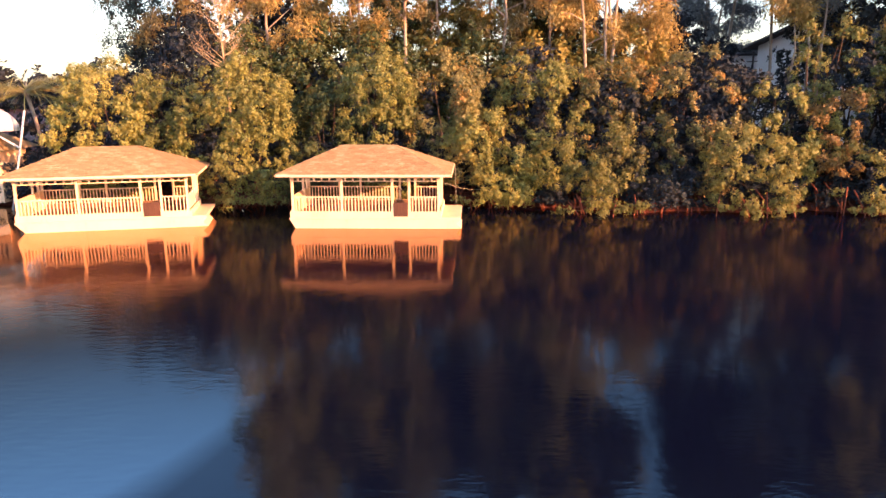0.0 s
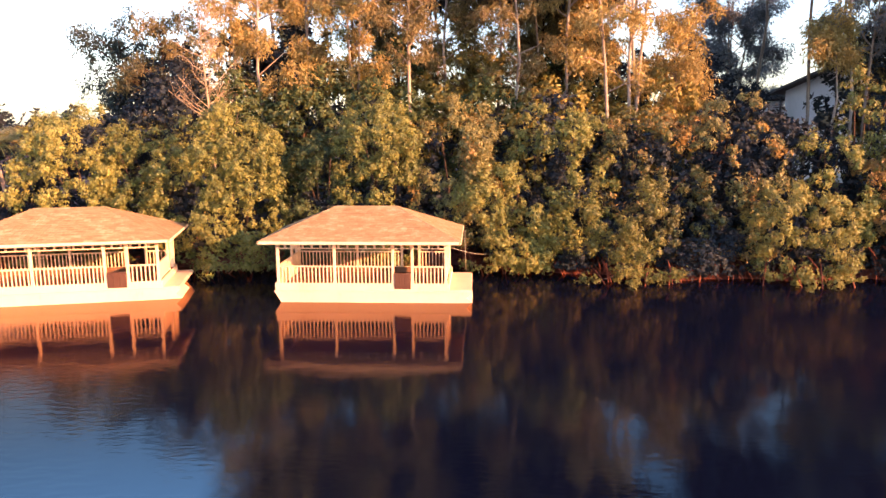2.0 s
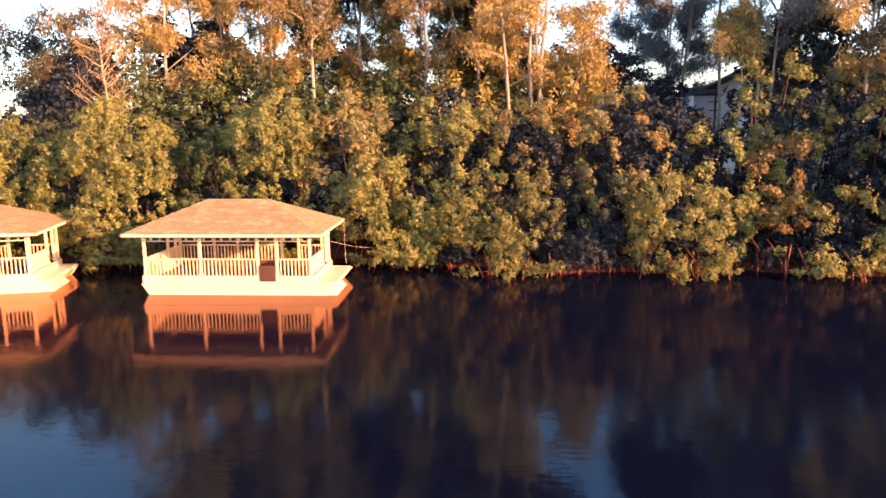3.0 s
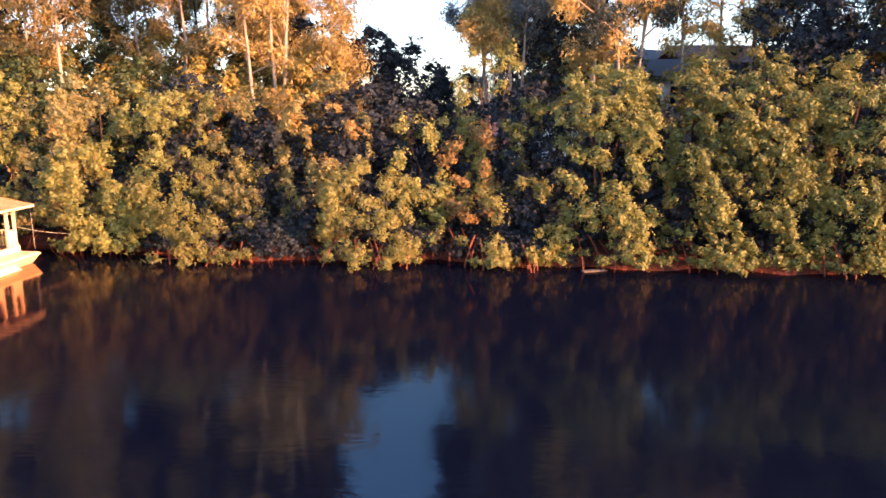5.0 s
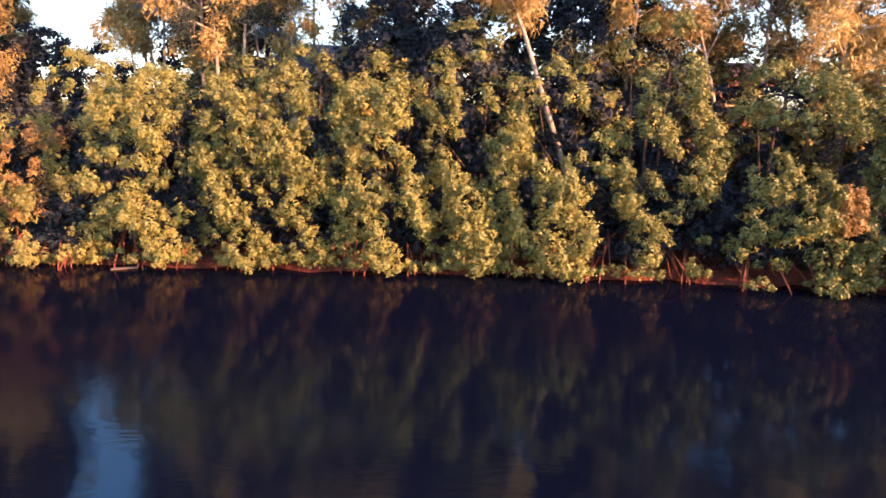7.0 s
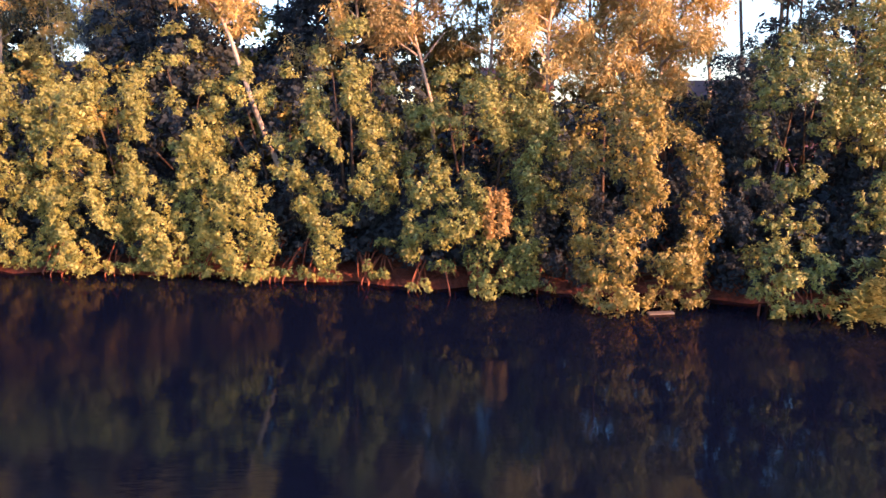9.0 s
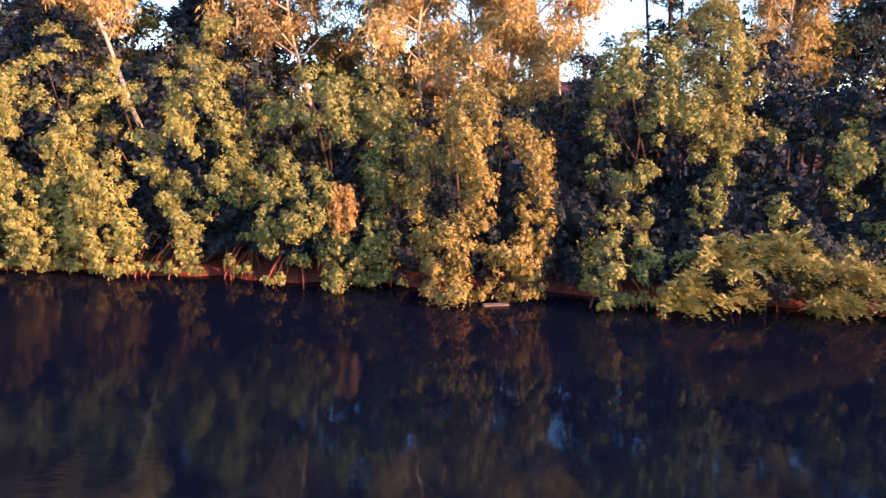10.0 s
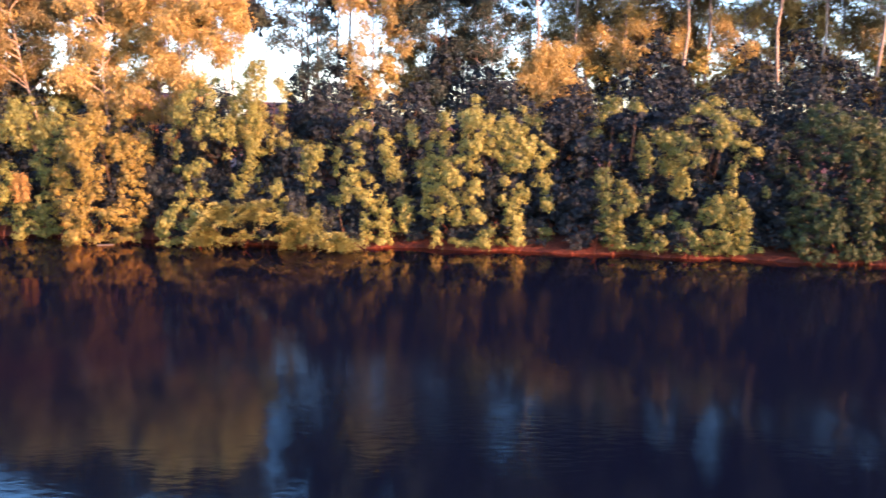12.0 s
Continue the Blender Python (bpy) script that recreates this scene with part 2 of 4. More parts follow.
# painted reflections by place: the warm one weaker away from the bank, the cool sky gleam stronger farther out
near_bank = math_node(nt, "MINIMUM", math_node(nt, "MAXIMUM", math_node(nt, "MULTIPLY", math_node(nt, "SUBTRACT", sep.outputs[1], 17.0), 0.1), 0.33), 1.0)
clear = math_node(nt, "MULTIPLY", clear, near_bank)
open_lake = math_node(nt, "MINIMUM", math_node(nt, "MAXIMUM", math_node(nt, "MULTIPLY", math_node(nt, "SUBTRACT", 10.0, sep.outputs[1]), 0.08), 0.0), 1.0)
sheen = math_node(nt, "MINIMUM", math_node(nt, "MAXIMUM", math_node(nt, "MULTIPLY", math_node(nt, "SUBTRACT", 0.705, tilt.outputs["Facing"]), 1.3), 0.0), math_node(nt, "ADD", math_node(nt, "ADD", 0.085, math_node(nt, "MULTIPLY", open_lake, 0.25)), math_node(nt, "MULTIPLY", ruffle_gleam, 1.5)))
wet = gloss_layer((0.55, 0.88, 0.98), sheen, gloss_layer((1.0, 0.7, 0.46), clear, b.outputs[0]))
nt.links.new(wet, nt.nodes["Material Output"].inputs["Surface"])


# ---- mesh helpers ----
def part(name, bm, mat, parent=None, label="", smooth=False):
    me = bpy.data.meshes.new(name)
    bm.to_mesh(me)
    bm.free()
    me.materials.append(mat)
    if smooth:
        me.polygons.foreach_set("use_smooth", [True] * len(me.polygons))
    ob = new(name, me)
    ob.parent = parent
    return tagged(ob, label) if label else ob


def shared(name, me, parent, m):
    ob = new(name, me)
    ob.parent = parent
    ob.matrix_local = m
    return ob


def empty(name, label, category, m, group="", kind=""):
    e = new(name)
    e.empty_display_size = 0.3
    e.matrix_world = m
    return tagged(e, label, category, group, kind)


def box(bm, lo, hi, bevel=0.0):
    lo, hi = Vector(lo), Vector(hi)
    r = bmesh.ops.create_cube(bm, size=1.0, matrix=Matrix.LocRotScale((lo + hi) / 2, None, hi - lo))
    if bevel:
        edges = list({e for v in r["verts"] for e in v.link_edges})
        bmesh.ops.bevel(bm, geom=edges, offset=bevel, segments=1, affect="EDGES", profile=0.5)
    return bm


def one_box(lo, hi, bevel=0.0):
    return box(bmesh.new(), lo, hi, bevel)


def prism(bm, outline, axis_lo, axis_hi, taper=None):
    """A solid between two outlines: lower (x, y) points at axis_lo and the same or tapered ones at axis_hi."""
    a = [bm.verts.new((x, y, axis_lo)) for x, y in outline]
    c = [bm.verts.new((x, y, axis_hi)) for x, y in (taper or outline)]
    n = len(a)
    bm.faces.new(a[::-1])
    bm.faces.new(c)
    for i in range(n):
        bm.faces.new((a[i], a[(i + 1) % n], c[(i + 1) % n], c[i]))
    return bm


def tube(bm, points, radii, sides=7):
    """A tapering round limb along points."""
    rings = []
    for i, p in enumerate(points):
        p = Vector(p)
        d = (Vector(points[min(i + 1, len(points) - 1)]) - Vector(points[max(i - 1, 0)])).normalized()
        u = d.orthogonal().normalized() if abs(d.z) > 0.9 else d.cross(Vector((0, 0, 1))).normalized()
        w = d.cross(u)
        rings.append([bm.verts.new(p + radii[i] * (math.cos(a) * u + math.sin(a) * w)) for a in (k * math.tau / sides for k in range(sides))])
    for r0, r1 in zip(rings, rings[1:]):
        for k in range(sides):
            bm.faces.new((r0[k], r0[(k + 1) % sides], r1[(k + 1) % sides], r1[k]))
    bm.faces.new(rings[0][::-1])
    bm.faces.new(rings[-1])
    return bm


def quads_mesh(name, corners, mat):
    """One mesh of loose quads; corners has the shape (n, 4, 3)."""
    n = len(corners)
    me = bpy.data.meshes.new(name)
    me.vertices.add(n * 4)
    me.vertices.foreach_set("co", corners.astype(np.float32).ravel())
    me.loops.add(n * 4)
    me.loops.foreach_set("vertex_index", np.arange(n * 4, dtype=np.int32))
    me.polygons.add(n)
    me.polygons.foreach_set("loop_start", np.arange(0, n * 4, 4, dtype=np.int32))
    me.update(calc_edges=True)
    me.materials.append(mat)
    return me


def unit(v):
    return v / np.maximum(np.linalg.norm(v, axis=-1, keepdims=True), 1e-9)


def rosettes(rng, pts, nrm, per, length, width):
    """Leaves that fan out round twig ends at pts, which point along nrm."""
    n = len(pts)
    t1 = unit(np.cross(nrm, rng.normal(size=(n, 3))))
    t2 = np.cross(nrm, t1)
    out = []
    for k in range(per):
        a = k * math.tau / per + rng.uniform(-0.5, 0.5, n)
        rise = rng.uniform(0.1, 0.85, n)
        d = unit(t1 * np.cos(a)[:, None] + t2 * np.sin(a)[:, None] + nrm * rise[:, None] + np.array((0, 0, 0.15)))
        side = unit(np.cross(d, nrm) + 0.2 * rng.normal(size=(n, 3)))
        L = (length * rng.uniform(0.65, 1.25, n))[:, None]
        W = (width * rng.uniform(0.7, 1.2, n))[:, None]
        base = pts + 0.02 * rng.normal(size=(n, 3))
        droop = np.zeros((n, 3))
        droop[:, 2] = -0.12 * L[:, 0]
        mid = base + d * L * 0.55
        out.append(np.stack([base, mid + side * W, base + d * L + droop, mid - side * W], axis=1))
    return np.concatenate(out)


def lobe_leaves(rng, lobes, heart, per_area, per, length, width, back=-0.15, inner=6.8):
    """Leaf rosettes over the outside of many small rounded lobes (rows of x, y, z, radius, tallness), and broad older leaves lying inside them."""
    pts, nrm, quads = [], [], []
    for x, y, z, r, tall in lobes:
        c = np.array((x, y, z))
        out = unit(c - heart)
        dense = per_area * (0.55 if y > heart[1] * 0.7 else 1.0)
        n = max(8, int(dense * 4 * math.pi * r * r))
        v = unit(rng.normal(size=(n, 3)))
        v = v[(v @ out > back) & (v[:, 2] > -0.8)]
        knobs = 1.0 + 0.13 * np.sin(5.0 * v[:, 0] + x * 7) * np.sin(5.5 * v[:, 2] + z * 5) + 0.1 * np.sin(9 * v[:, 1] + y)
        wob = (r * knobs * rng.uniform(0.66, 1.32, len(v)))[:, None]
        pts.append(c + v * wob * np.array((1, 1, tall)))
        nrm.append(unit(v + 0.24 * rng.normal(size=v.shape) + np.array((0, 0, 0.15))))
        n = max(8, int(inner * dense * 4 * math.pi * r * r))
        v = unit(rng.normal(size=(n, 3)))
        v = v[(v @ out > back - 0.1) & (v[:, 2] > -0.85)]
        p = c + v * (r * rng.uniform(0.55, 0.84, len(v)))[:, None] * np.array((1, 1, tall))
        nn = unit(v + 0.3 * rng.normal(size=v.shape))
        d = unit(np.cross(nn, rng.normal(size=v.shape)))
        sd = np.cross(nn, d)
        L = (length * rng.uniform(0.85, 1.3, len(v)))[:, None] * 0.5
        quads.append(np.stack([p - d * L, p + sd * L * 0.5, p + d * L, p - sd * L * 0.5], axis=1))
    quads.append(rosettes(rng, np.concatenate(pts), np.concatenate(nrm), per, length, width))
    return np.concatenate(quads)


# ---- ground, bank and water ----
SHORE_X = (-400, -120, -40, -25, 0, 5, 10, 17, 22, 29, 36, 42, 50, 60, 65, 70, 76, 85, 90, 106, 120, 140, 250, 500)
SHORE_Y = (120, 75, 48.5, 48, 48.3, 46.5, 44.3, 43.5, 43.9, 42.1, 41.6, 40.7, 40.1, 38.0, 37.5, 36.4, 35.3, 32.9, 32.5, 29.7, 26.3, 21, 5, -30)


def shore(x):
    return float(np.interp(x, SHORE_X, SHORE_Y)) + 0.35 * math.sin(x * 0.9) + 0.2 * math.sin(x * 2.3 + 1)


def ground_height(x, y):
    d = y - shore(x)
    rough = 0.12 * noise.noise((x * 0.5, y * 0.5, 0)) + 0.10 * noise.noise((x * 1.7, y * 2.1, 3))
    if d < -300:
        return 1.2 + rough
    if d < 0:
        return max(-2.0, d * 0.45 if d > -250 else -2.0 + (-250 - d) * 0.07) + rough * 0.3
    return min(0.42 * math.sqrt(d) if d < 4 else 0.84 + 0.2 * min(d - 4, 11), 3.04) + rough


def ground():
    xs = [-2500, -1200, -700, -400, -250, -150, -100, -70, -50] + [-40 + 0.8 * i for i in range(222)] + [145, 170, 210, 280, 400, 700, 1300, 2500]
    ds = [-2500, -1200, -600, -400, -300, -250, -150, -80, -40, -20, -10, -6, -4, -3] + [-2.4 + 0.3 * i for i in range(32)] + [7.5, 9, 11, 14, 18, 24, 32, 45, 65, 100, 180, 350, 800, 1500, 2600]
    bm = bmesh.new()
    grid = [[bm.verts.new((x, shore(x) + d, ground_height(x, shore(x) + d))) for x in xs] for d in ds]
    for r0, r1 in zip(grid, grid[1:]):
        for i in range(len(xs) - 1):
            bm.faces.new((r0[i], r0[i + 1], r1[i + 1], r1[i]))
    tagged(part("ground", bm, MUD, smooth=True), "reddish muddy lake bank under the mangroves", "ground", kind="structure")
    bm = bmesh.new()
    bmesh.ops.create_grid(bm, x_segments=8, y_segments=8, size=600, matrix=Matrix.Translation((40, -60, 0)))
    tagged(part("water", bm, WATER), "dark still lake water with faint ripples", "water", kind="structure")


ground()


# ---- trees ----
TREE_COUNT = [0]


def rng_next():
    TREE_COUNT[0] += 1
    return np.random.default_rng(100 + TREE_COUNT[0])


def crown_tufts(rng, w, base, h, depth, lobe, fill, rake, skirt):
    """Leafy tufts over a domed front: they crowd on boughs that climb aslant and leave deep hollows between."""
    mid, half = (h + base) / 2, (h - base) / 2
    seed = rng.uniform(0, 500)
    tufts = np.zeros((0, 5))

    def add(p, r, near, tall):
        nonlocal tufts
        if len(tufts):
            gap = ((tufts[:, :3] - p) * np.array((1.0, 0.7, 0.85))) ** 2
            if (gap.sum(axis=1) < (near * (r + tufts[:, 3])) ** 2).any():
                return
        tufts = np.vstack([tufts, (*p, r, tall)])

    tries = int(34 * w * (h - base) / (lobe * lobe))
    for k in range(tries):
        z = rng.uniform(base + lobe * 0.3, h)
        px = rng.uniform(-0.5, 0.5) * w
        peak = h - (h - base) * 0.2 * (0.5 - 1.4 * noise.noise((px * 0.42 + seed, 7.0, seed)))
        v = (z - mid) / (peak - mid)
        reach = w / 2 * (1.0 - 0.5 * max(v, 0.0) ** 2.6 - 0.14 * max(-v, 0.0) ** 3) * (1.0 + 0.3 * noise.noise((z * 0.55, seed, 2.0 + (px > 0))))
        if v > 1 or abs(px) > reach:
            continue
        along = px + rake * (z - mid)
        bough = noise.noise((along * 0.8 + seed, z * 0.3, seed)) + 0.9 * noise.noise((along * 1.45 + seed, z * 1.0, seed + 9)) + 0.45 * noise.noise((along * 2.9 + seed, z * 2.2, seed + 4))
        q = min(abs(px / (reach + 0.2)) ** 2.4 + max(v, 0.0) ** 3.0, 1.0)
        py = -depth / 2 * math.sqrt(1 - q)
        if bough > 0.19 - 0.5 * (fill - 0.85) - 0.1 * max(-v, 0.0):
            r = lobe * rng.uniform(0.42, 0.78)
            add(np.array((px, py - 1.9 * min(bough, 0.8) + rng.uniform(-0.3, 0.3) + 0.5, z)), r, 0.6, rng.uniform(0.85, 1.3))
    if skirt:
        for _ in range(int(w * 9)):
            px = rng.uniform(-0.5, 0.5) * (w - 0.8)
            if noise.noise((px * 0.7 + seed, 3.0, seed)) > -0.12:
                r = lobe * rng.uniform(0.35, 0.62)
                add(np.array((px, -depth * rng.uniform(0.3, 0.52), base + r * rng.uniform(0.6, 1.5))), r, 0.58, 0.95)
    for _ in range(int(0.25 * fill * w * half / (lobe * lobe))):
        v = unit(rng.normal(size=3))
        v[1], v[2] = abs(v[1]), abs(v[2])
        q = np.sign(v) * np.abs(v) ** 0.75
        r = lobe * rng.uniform(0.7, 1.2)
        add(np.array((q[0] * (w / 2 - r * 0.7), q[1] * (depth / 2 - r * 0.5) + 0.9, mid + q[2] * (half - r * 1.1))), r, 0.62, 1.1)
    return [tuple(row) for row in tufts]


def mangrove(x, y, w, top, low=0.3, depth=4.5, mat=None, lean=0.0, lobe=0.57, fill=1.0, label="dense green mangrove tree rooted at the water's edge", name="mangrove_tree",
             leaf=(0.15, 0.033), per_area=13.5, group="mangroves along the bank", limbs=4, roots=8, skirt=True, rake=0.34):
    """A bushy tree: crown from low to top, w wide, made of separate leafy lobes with gaps; stems on stilt roots under it. lean: how far the top leans to the right."""
    rng = rng_next()
    gz = ground_height(x, y)
    tree = empty(name, label, "tree", pose(x, y, gz), group)
    h, base = top - gz, low - gz
    mid, half = (h + base) / 2, (h - base) / 2
    heart = np.array((0, depth * 0.5, mid - half * 0.3))
    lobes = crown_tufts(rng, w, base, h, depth, lobe, fill, rake - lean * 0.2, skirt)
    leaves = lobe_leaves(rng, lobes, heart, per_area, 6, leaf[0], leaf[1], -0.05, 6.0)
    crown = new("crown", quads_mesh("crown", leaves, mat or LEAF))
    crown.parent = tree
    stems = rng.integers(2, 4)
    for k in range(stems):
        a = k * math.tau / stems + rng.uniform(0, 1)
        foot = Vector((0.25 * math.cos(a), depth * 0.45 + 0.25 * math.sin(a), 0.4))
        tip = Vector((w * 0.22 * math.cos(a) + lean * 0.4, depth * 0.42 + depth * 0.1 * math.sin(a), h * 0.8))
        bend = (foot + tip) / 2 + Vector((rng.uniform(-0.4, 0.4), 0.6, 0))
        part("trunk", tube(bmesh.new(), [foot - Vector((0, 0, 0.7)), foot, bend, tip], [0.13, 0.12, 0.08, 0.025], 6), BARK, tree, smooth=True)
    for i in rng.permutation(len(lobes))[:limbs]:
        p = Vector(lobes[i][:3])
        s = Vector((p.x * 0.2, p.y * 0.2 + 0.3, max(0.3, p.z * 0.62)))
        part("limb", tube(bmesh.new(), [s, (s + p) / 2 + Vector((0, 0, -0.12)), p], [0.05, 0.035, 0.012], 5), BARK, tree, smooth=True)
    for k in range(roots):
        a = rng.uniform(math.pi * 0.9, math.tau * 1.05)
        out = rng.uniform(0.9, 2.3)
        s = Vector((rng.uniform(-1, 1) * w * 0.4, -out * 0.4, rng.uniform(0.6, 1.2)))
        e = Vector((s.x + 0.6 * math.cos(a), -out - 0.2, -0.8))
        part("stilt_root", tube(bmesh.new(), [s, s.lerp(e, 0.45) + Vector((0, 0, 0.35)), e + Vector((0, 0, 0.5)), e], [0.05, 0.045, 0.036, 0.03], 5), ROOT, tree, "reddish arching stilt root", smooth=True)
    return tree


def tall_tree(x, y, h, w, clear=0.45, mat=None, lean=0.0, stems=1, clumps=24, bark=None, label="tall slender tree with drooping feathery orange-lit foliage", name="tall_tree", r0=0.15,
              strand=0.36, density=135, breadth=0.047, group="tall trees behind the mangroves", size=1.0):
    """A tall open-crowned tree: pale stems, raking limbs that fork, and clumps of hanging strands. clear: bare share of the height."""
    rng = rng_next()
    gz = ground_height(x, y)
    tree = empty(name, label, "tree", pose(x, y, gz), group)
    centres = []
    for s in range(stems):
        off = Vector((rng.uniform(-0.5, 0.5), rng.uniform(-0.4, 0.4), 0)) * (stems > 1)
        top = Vector((lean + off.x * 4.0 + rng.uniform(-0.7, 0.7), off.y * 2, h * rng.uniform(0.88, 0.97)))
        pts = [off + (top - off) * f + Vector((rng.uniform(-1, 1), rng.uniform(-1, 1), 0)) * 0.35 * math.sin(f * math.pi) for f in (0, 0.2, 0.4, 0.6, 0.8, 1.0)]
        pts[0].z = -0.4
        part("trunk", tube(bmesh.new(), pts, [r0, r0 * 0.85, r0 * 0.68, r0 * 0.5, r0 * 0.3, 0.03], 8), bark or BARK_PALE, tree, "pale slender trunk", smooth=True)
        count = max(8, clumps // stems)
        for k in range(count):
            f = clear + (0.98 - clear) * (k + rng.uniform(-0.4, 1.2)) / count
            f = min(max(f, clear * 0.9), 0.98)
            i = min(int(f * 5), 4)
            at = pts[i].lerp(pts[i + 1], f * 5 - i)
            a = k * 2.4 + rng.uniform(-0.9, 0.9)
            g = (f - clear) / (1 - clear)
            reach = w / 2 * (0.75 + 0.7 * g) * (1.0 - 0.6 * g * g) * rng.uniform(0.35, 1.25)
            end = at + Vector((reach * math.cos(a), reach * math.sin(a) * 0.8, reach * rng.uniform(0.1, 0.7)))
            bm = tube(bmesh.new(), [at, at.lerp(end, 0.55) + Vector((0, 0, 0.14 * reach)), end], [0.06, 0.038, 0.012], 5)
            tips = [(end, rng.uniform(0.6, 1.2))]
            for _ in range(int(1 + reach * 1.3)):
                q = at.lerp(end, rng.uniform(0.35, 0.95)) + Vector((0, 0, 0.1 * reach))
                e = q + Vector((rng.uniform(-0.9, 0.9), rng.uniform(-0.9, 0.9), rng.uniform(-0.7, 0.7)))
                tube(bm, [q, q.lerp(e, 0.5), e], [0.022, 0.016, 0.008], 4)
                tips.append((e, rng.uniform(0.4, 0.9)))
            part("limb", bm, bark or BARK_PALE, tree, smooth=True)
            centres += [(c, r * size) for c, r in tips]
    quads = []
    for c, r in centres:
        n = int(density * r * r + 22)
        p = np.array(c) + unit(rng.normal(size=(n, 3))) * (r * rng.uniform(0, 1, n) ** 0.6)[:, None] * np.array((0.9, 0.9, 1.0))
        d = unit(np.stack([rng.normal(0, 0.5, n), rng.normal(0, 0.5, n), -rng.uniform(-0.1, 1.2, n)], axis=1))
        side = unit(np.cross(d, rng.normal(size=(n, 3))))
        L = (strand * rng.uniform(0.5, 1.4, n))[:, None]
        W = (breadth * rng.uniform(0.6, 1.4, n))[:, None]
        quads.append(np.stack([p - side * W * 0.4, p + d * L * 0.5 - side * W, p + d * L, p + d * L * 0.5 + side * W], axis=1))
    crown = new("crown", quads_mesh("crown", np.concatenate(quads), mat or NEEDLE))
    crown.parent = tree
    return tree


def bare_tree(x, y, h):
    rng = rng_next()
    gz = ground_height(x, y)
    tree = empty("bare_tree", "leafless pale tree with thin spreading branches", "tree", pose(x, y, gz))
    bm = bmesh.new()
    pts = [Vector((0.25 * math.sin(f * 5), 0, f * h)) for f in (0, 0.25, 0.5, 0.75, 1)]
    tube(bm, pts, [0.13, 0.11, 0.08, 0.05, 0.012], 8)
    for k in range(44):
        f = rng.uniform(0.45, 0.97)
        i = min(int(f * 4), 3)
        at = pts[i].lerp(pts[i + 1], f * 4 - i)
        a = rng.uniform(0, math.tau)
        reach = rng.uniform(1.2, 3.0) * (1.25 - f * 0.7)
        end = at + Vector((reach * math.cos(a), reach * math.sin(a), reach * rng.uniform(0.4, 1.0)))
        bl = tube(bmesh.new(), [at, at.lerp(end, 0.5) - Vector((0, 0, 0.12)), end], [0.034, 0.022, 0.008], 5)
        for _ in range(9):
            s = at.lerp(end, rng.uniform(0.35, 0.95))
            e = s + Vector((rng.uniform(-0.7, 0.7), rng.uniform(-0.7, 0.7), rng.uniform(0.1, 0.9)))
            tube(bl, [s, s.lerp(e, 0.5), e], [0.011, 0.009, 0.005], 3)
        part("branch", bl, BARK_DRY, tree, smooth=True)
    part("trunk", bm, BARK_DRY, tree, smooth=True)


def palm(x, y, h, label="palm tree with feathery yellow-green fronds", size=1.25):
    rng = rng_next()
    gz = ground_height(x, y)
    tree = empty("palm_tree", label, "palm", pose(x, y, gz))
    bm = bmesh.new()
    pts = [Vector((-0.9 * f * f, 0, f * h)) for f in (0, 0.25, 0.5, 0.75, 1)]
    tube(bm, pts, [0.2, 0.15, 0.13, 0.12, 0.13], 8)
    part("trunk", bm, BARK_PALE, tree, smooth=True)
    for k in range(28):
        a, up = k * 2.4, rng.uniform(-0.1, 1.2)
        L = rng.uniform(2.2, 2.9) * size
        d = np.array((math.cos(a), math.sin(a), 0))
        f = np.linspace(0, 1, 38)
        spine = np.array(pts[-1]) + d * (f * L)[:, None] + np.array((0, 0, 1)) * (up * f * L - (0.5 + up * 0.5) * f * f * L)[:, None]
        side = np.cross(d, (0, 0, 1))
        quads = []
        for sg in (-1, 1):
            ln = (0.7 * size * np.sin(np.clip(f * 0.9 + 0.12, 0, 1) * math.pi))[:, None]
            tip = spine + (sg * side * 0.8 + d * 0.45 + np.array((0, 0, -0.5))) * ln
            w = d * 0.02
            quads.append(np.stack([spine - w, spine * 0.45 + tip * 0.55 - w, tip, spine * 0.45 + tip * 0.55 + w], axis=1))
        rib = np.stack([spine[:-1] - side * 0.03, spine[:-1] + side * 0.03, spine[1:] + side * 0.025, spine[1:] - side * 0.025], axis=1)
        fr = new("frond", quads_mesh("frond", np.concatenate(quads + [rib]), LEAF_SPRAY if k % 3 else LEAF_TURNED))
        fr.parent = tree



# front row, along the bank
BUSH = "low yellow-green mangrove bush hanging over the water"
BROWNED = "mangrove tree with browning yellow-green leaves"
mangrove(-21.9, 47.2, 6.2, 9.9, 0.6, 5.2, fill=1.35, rake=0.0)
mangrove(-18.4, 47.8, 4.2, 8.6, 0.6, 4.4, fill=1.35, rake=0.0)
mangrove(-25.6, 51.6, 3.6, 6.2, 0.4, 3.4, mat=LEAF_DARK_SHADE)
mangrove(-13.4, 47.2, 7.8, 9.6, 0.4, 5.6, fill=1.3, rake=0.05)
mangrove(-8.4, 48.6, 4.4, 8.0, 0.5, 4.4, mat=LEAF_HALF_SHADE, rake=0.0)
mangrove(-4.4, 48.0, 5.0, 10.4, 0.5, 5.0, fill=1.1, rake=0.1)
mangrove(0.4, 48.8, 5.6, 10.3, 1.4, 4.8, fill=0.95, rake=0.1, mat=LEAF_BROWNED, label=BROWNED)
mangrove(3.0, 46.6, 5.8, 6.6, 0.3, 4.4, roots=14, fill=0.9, rake=0.1)
mangrove(6.4, 48.0, 6.4, 10.0, 1.0, 5.0, fill=0.8, rake=0.1)
mangrove(9.7, 44.4, 6.0, 5.9, 0.05, 3.8, fill=0.74, rake=0.1, lobe=0.7, mat=LEAF_SOFT, name="mangrove_bush", label=BUSH)
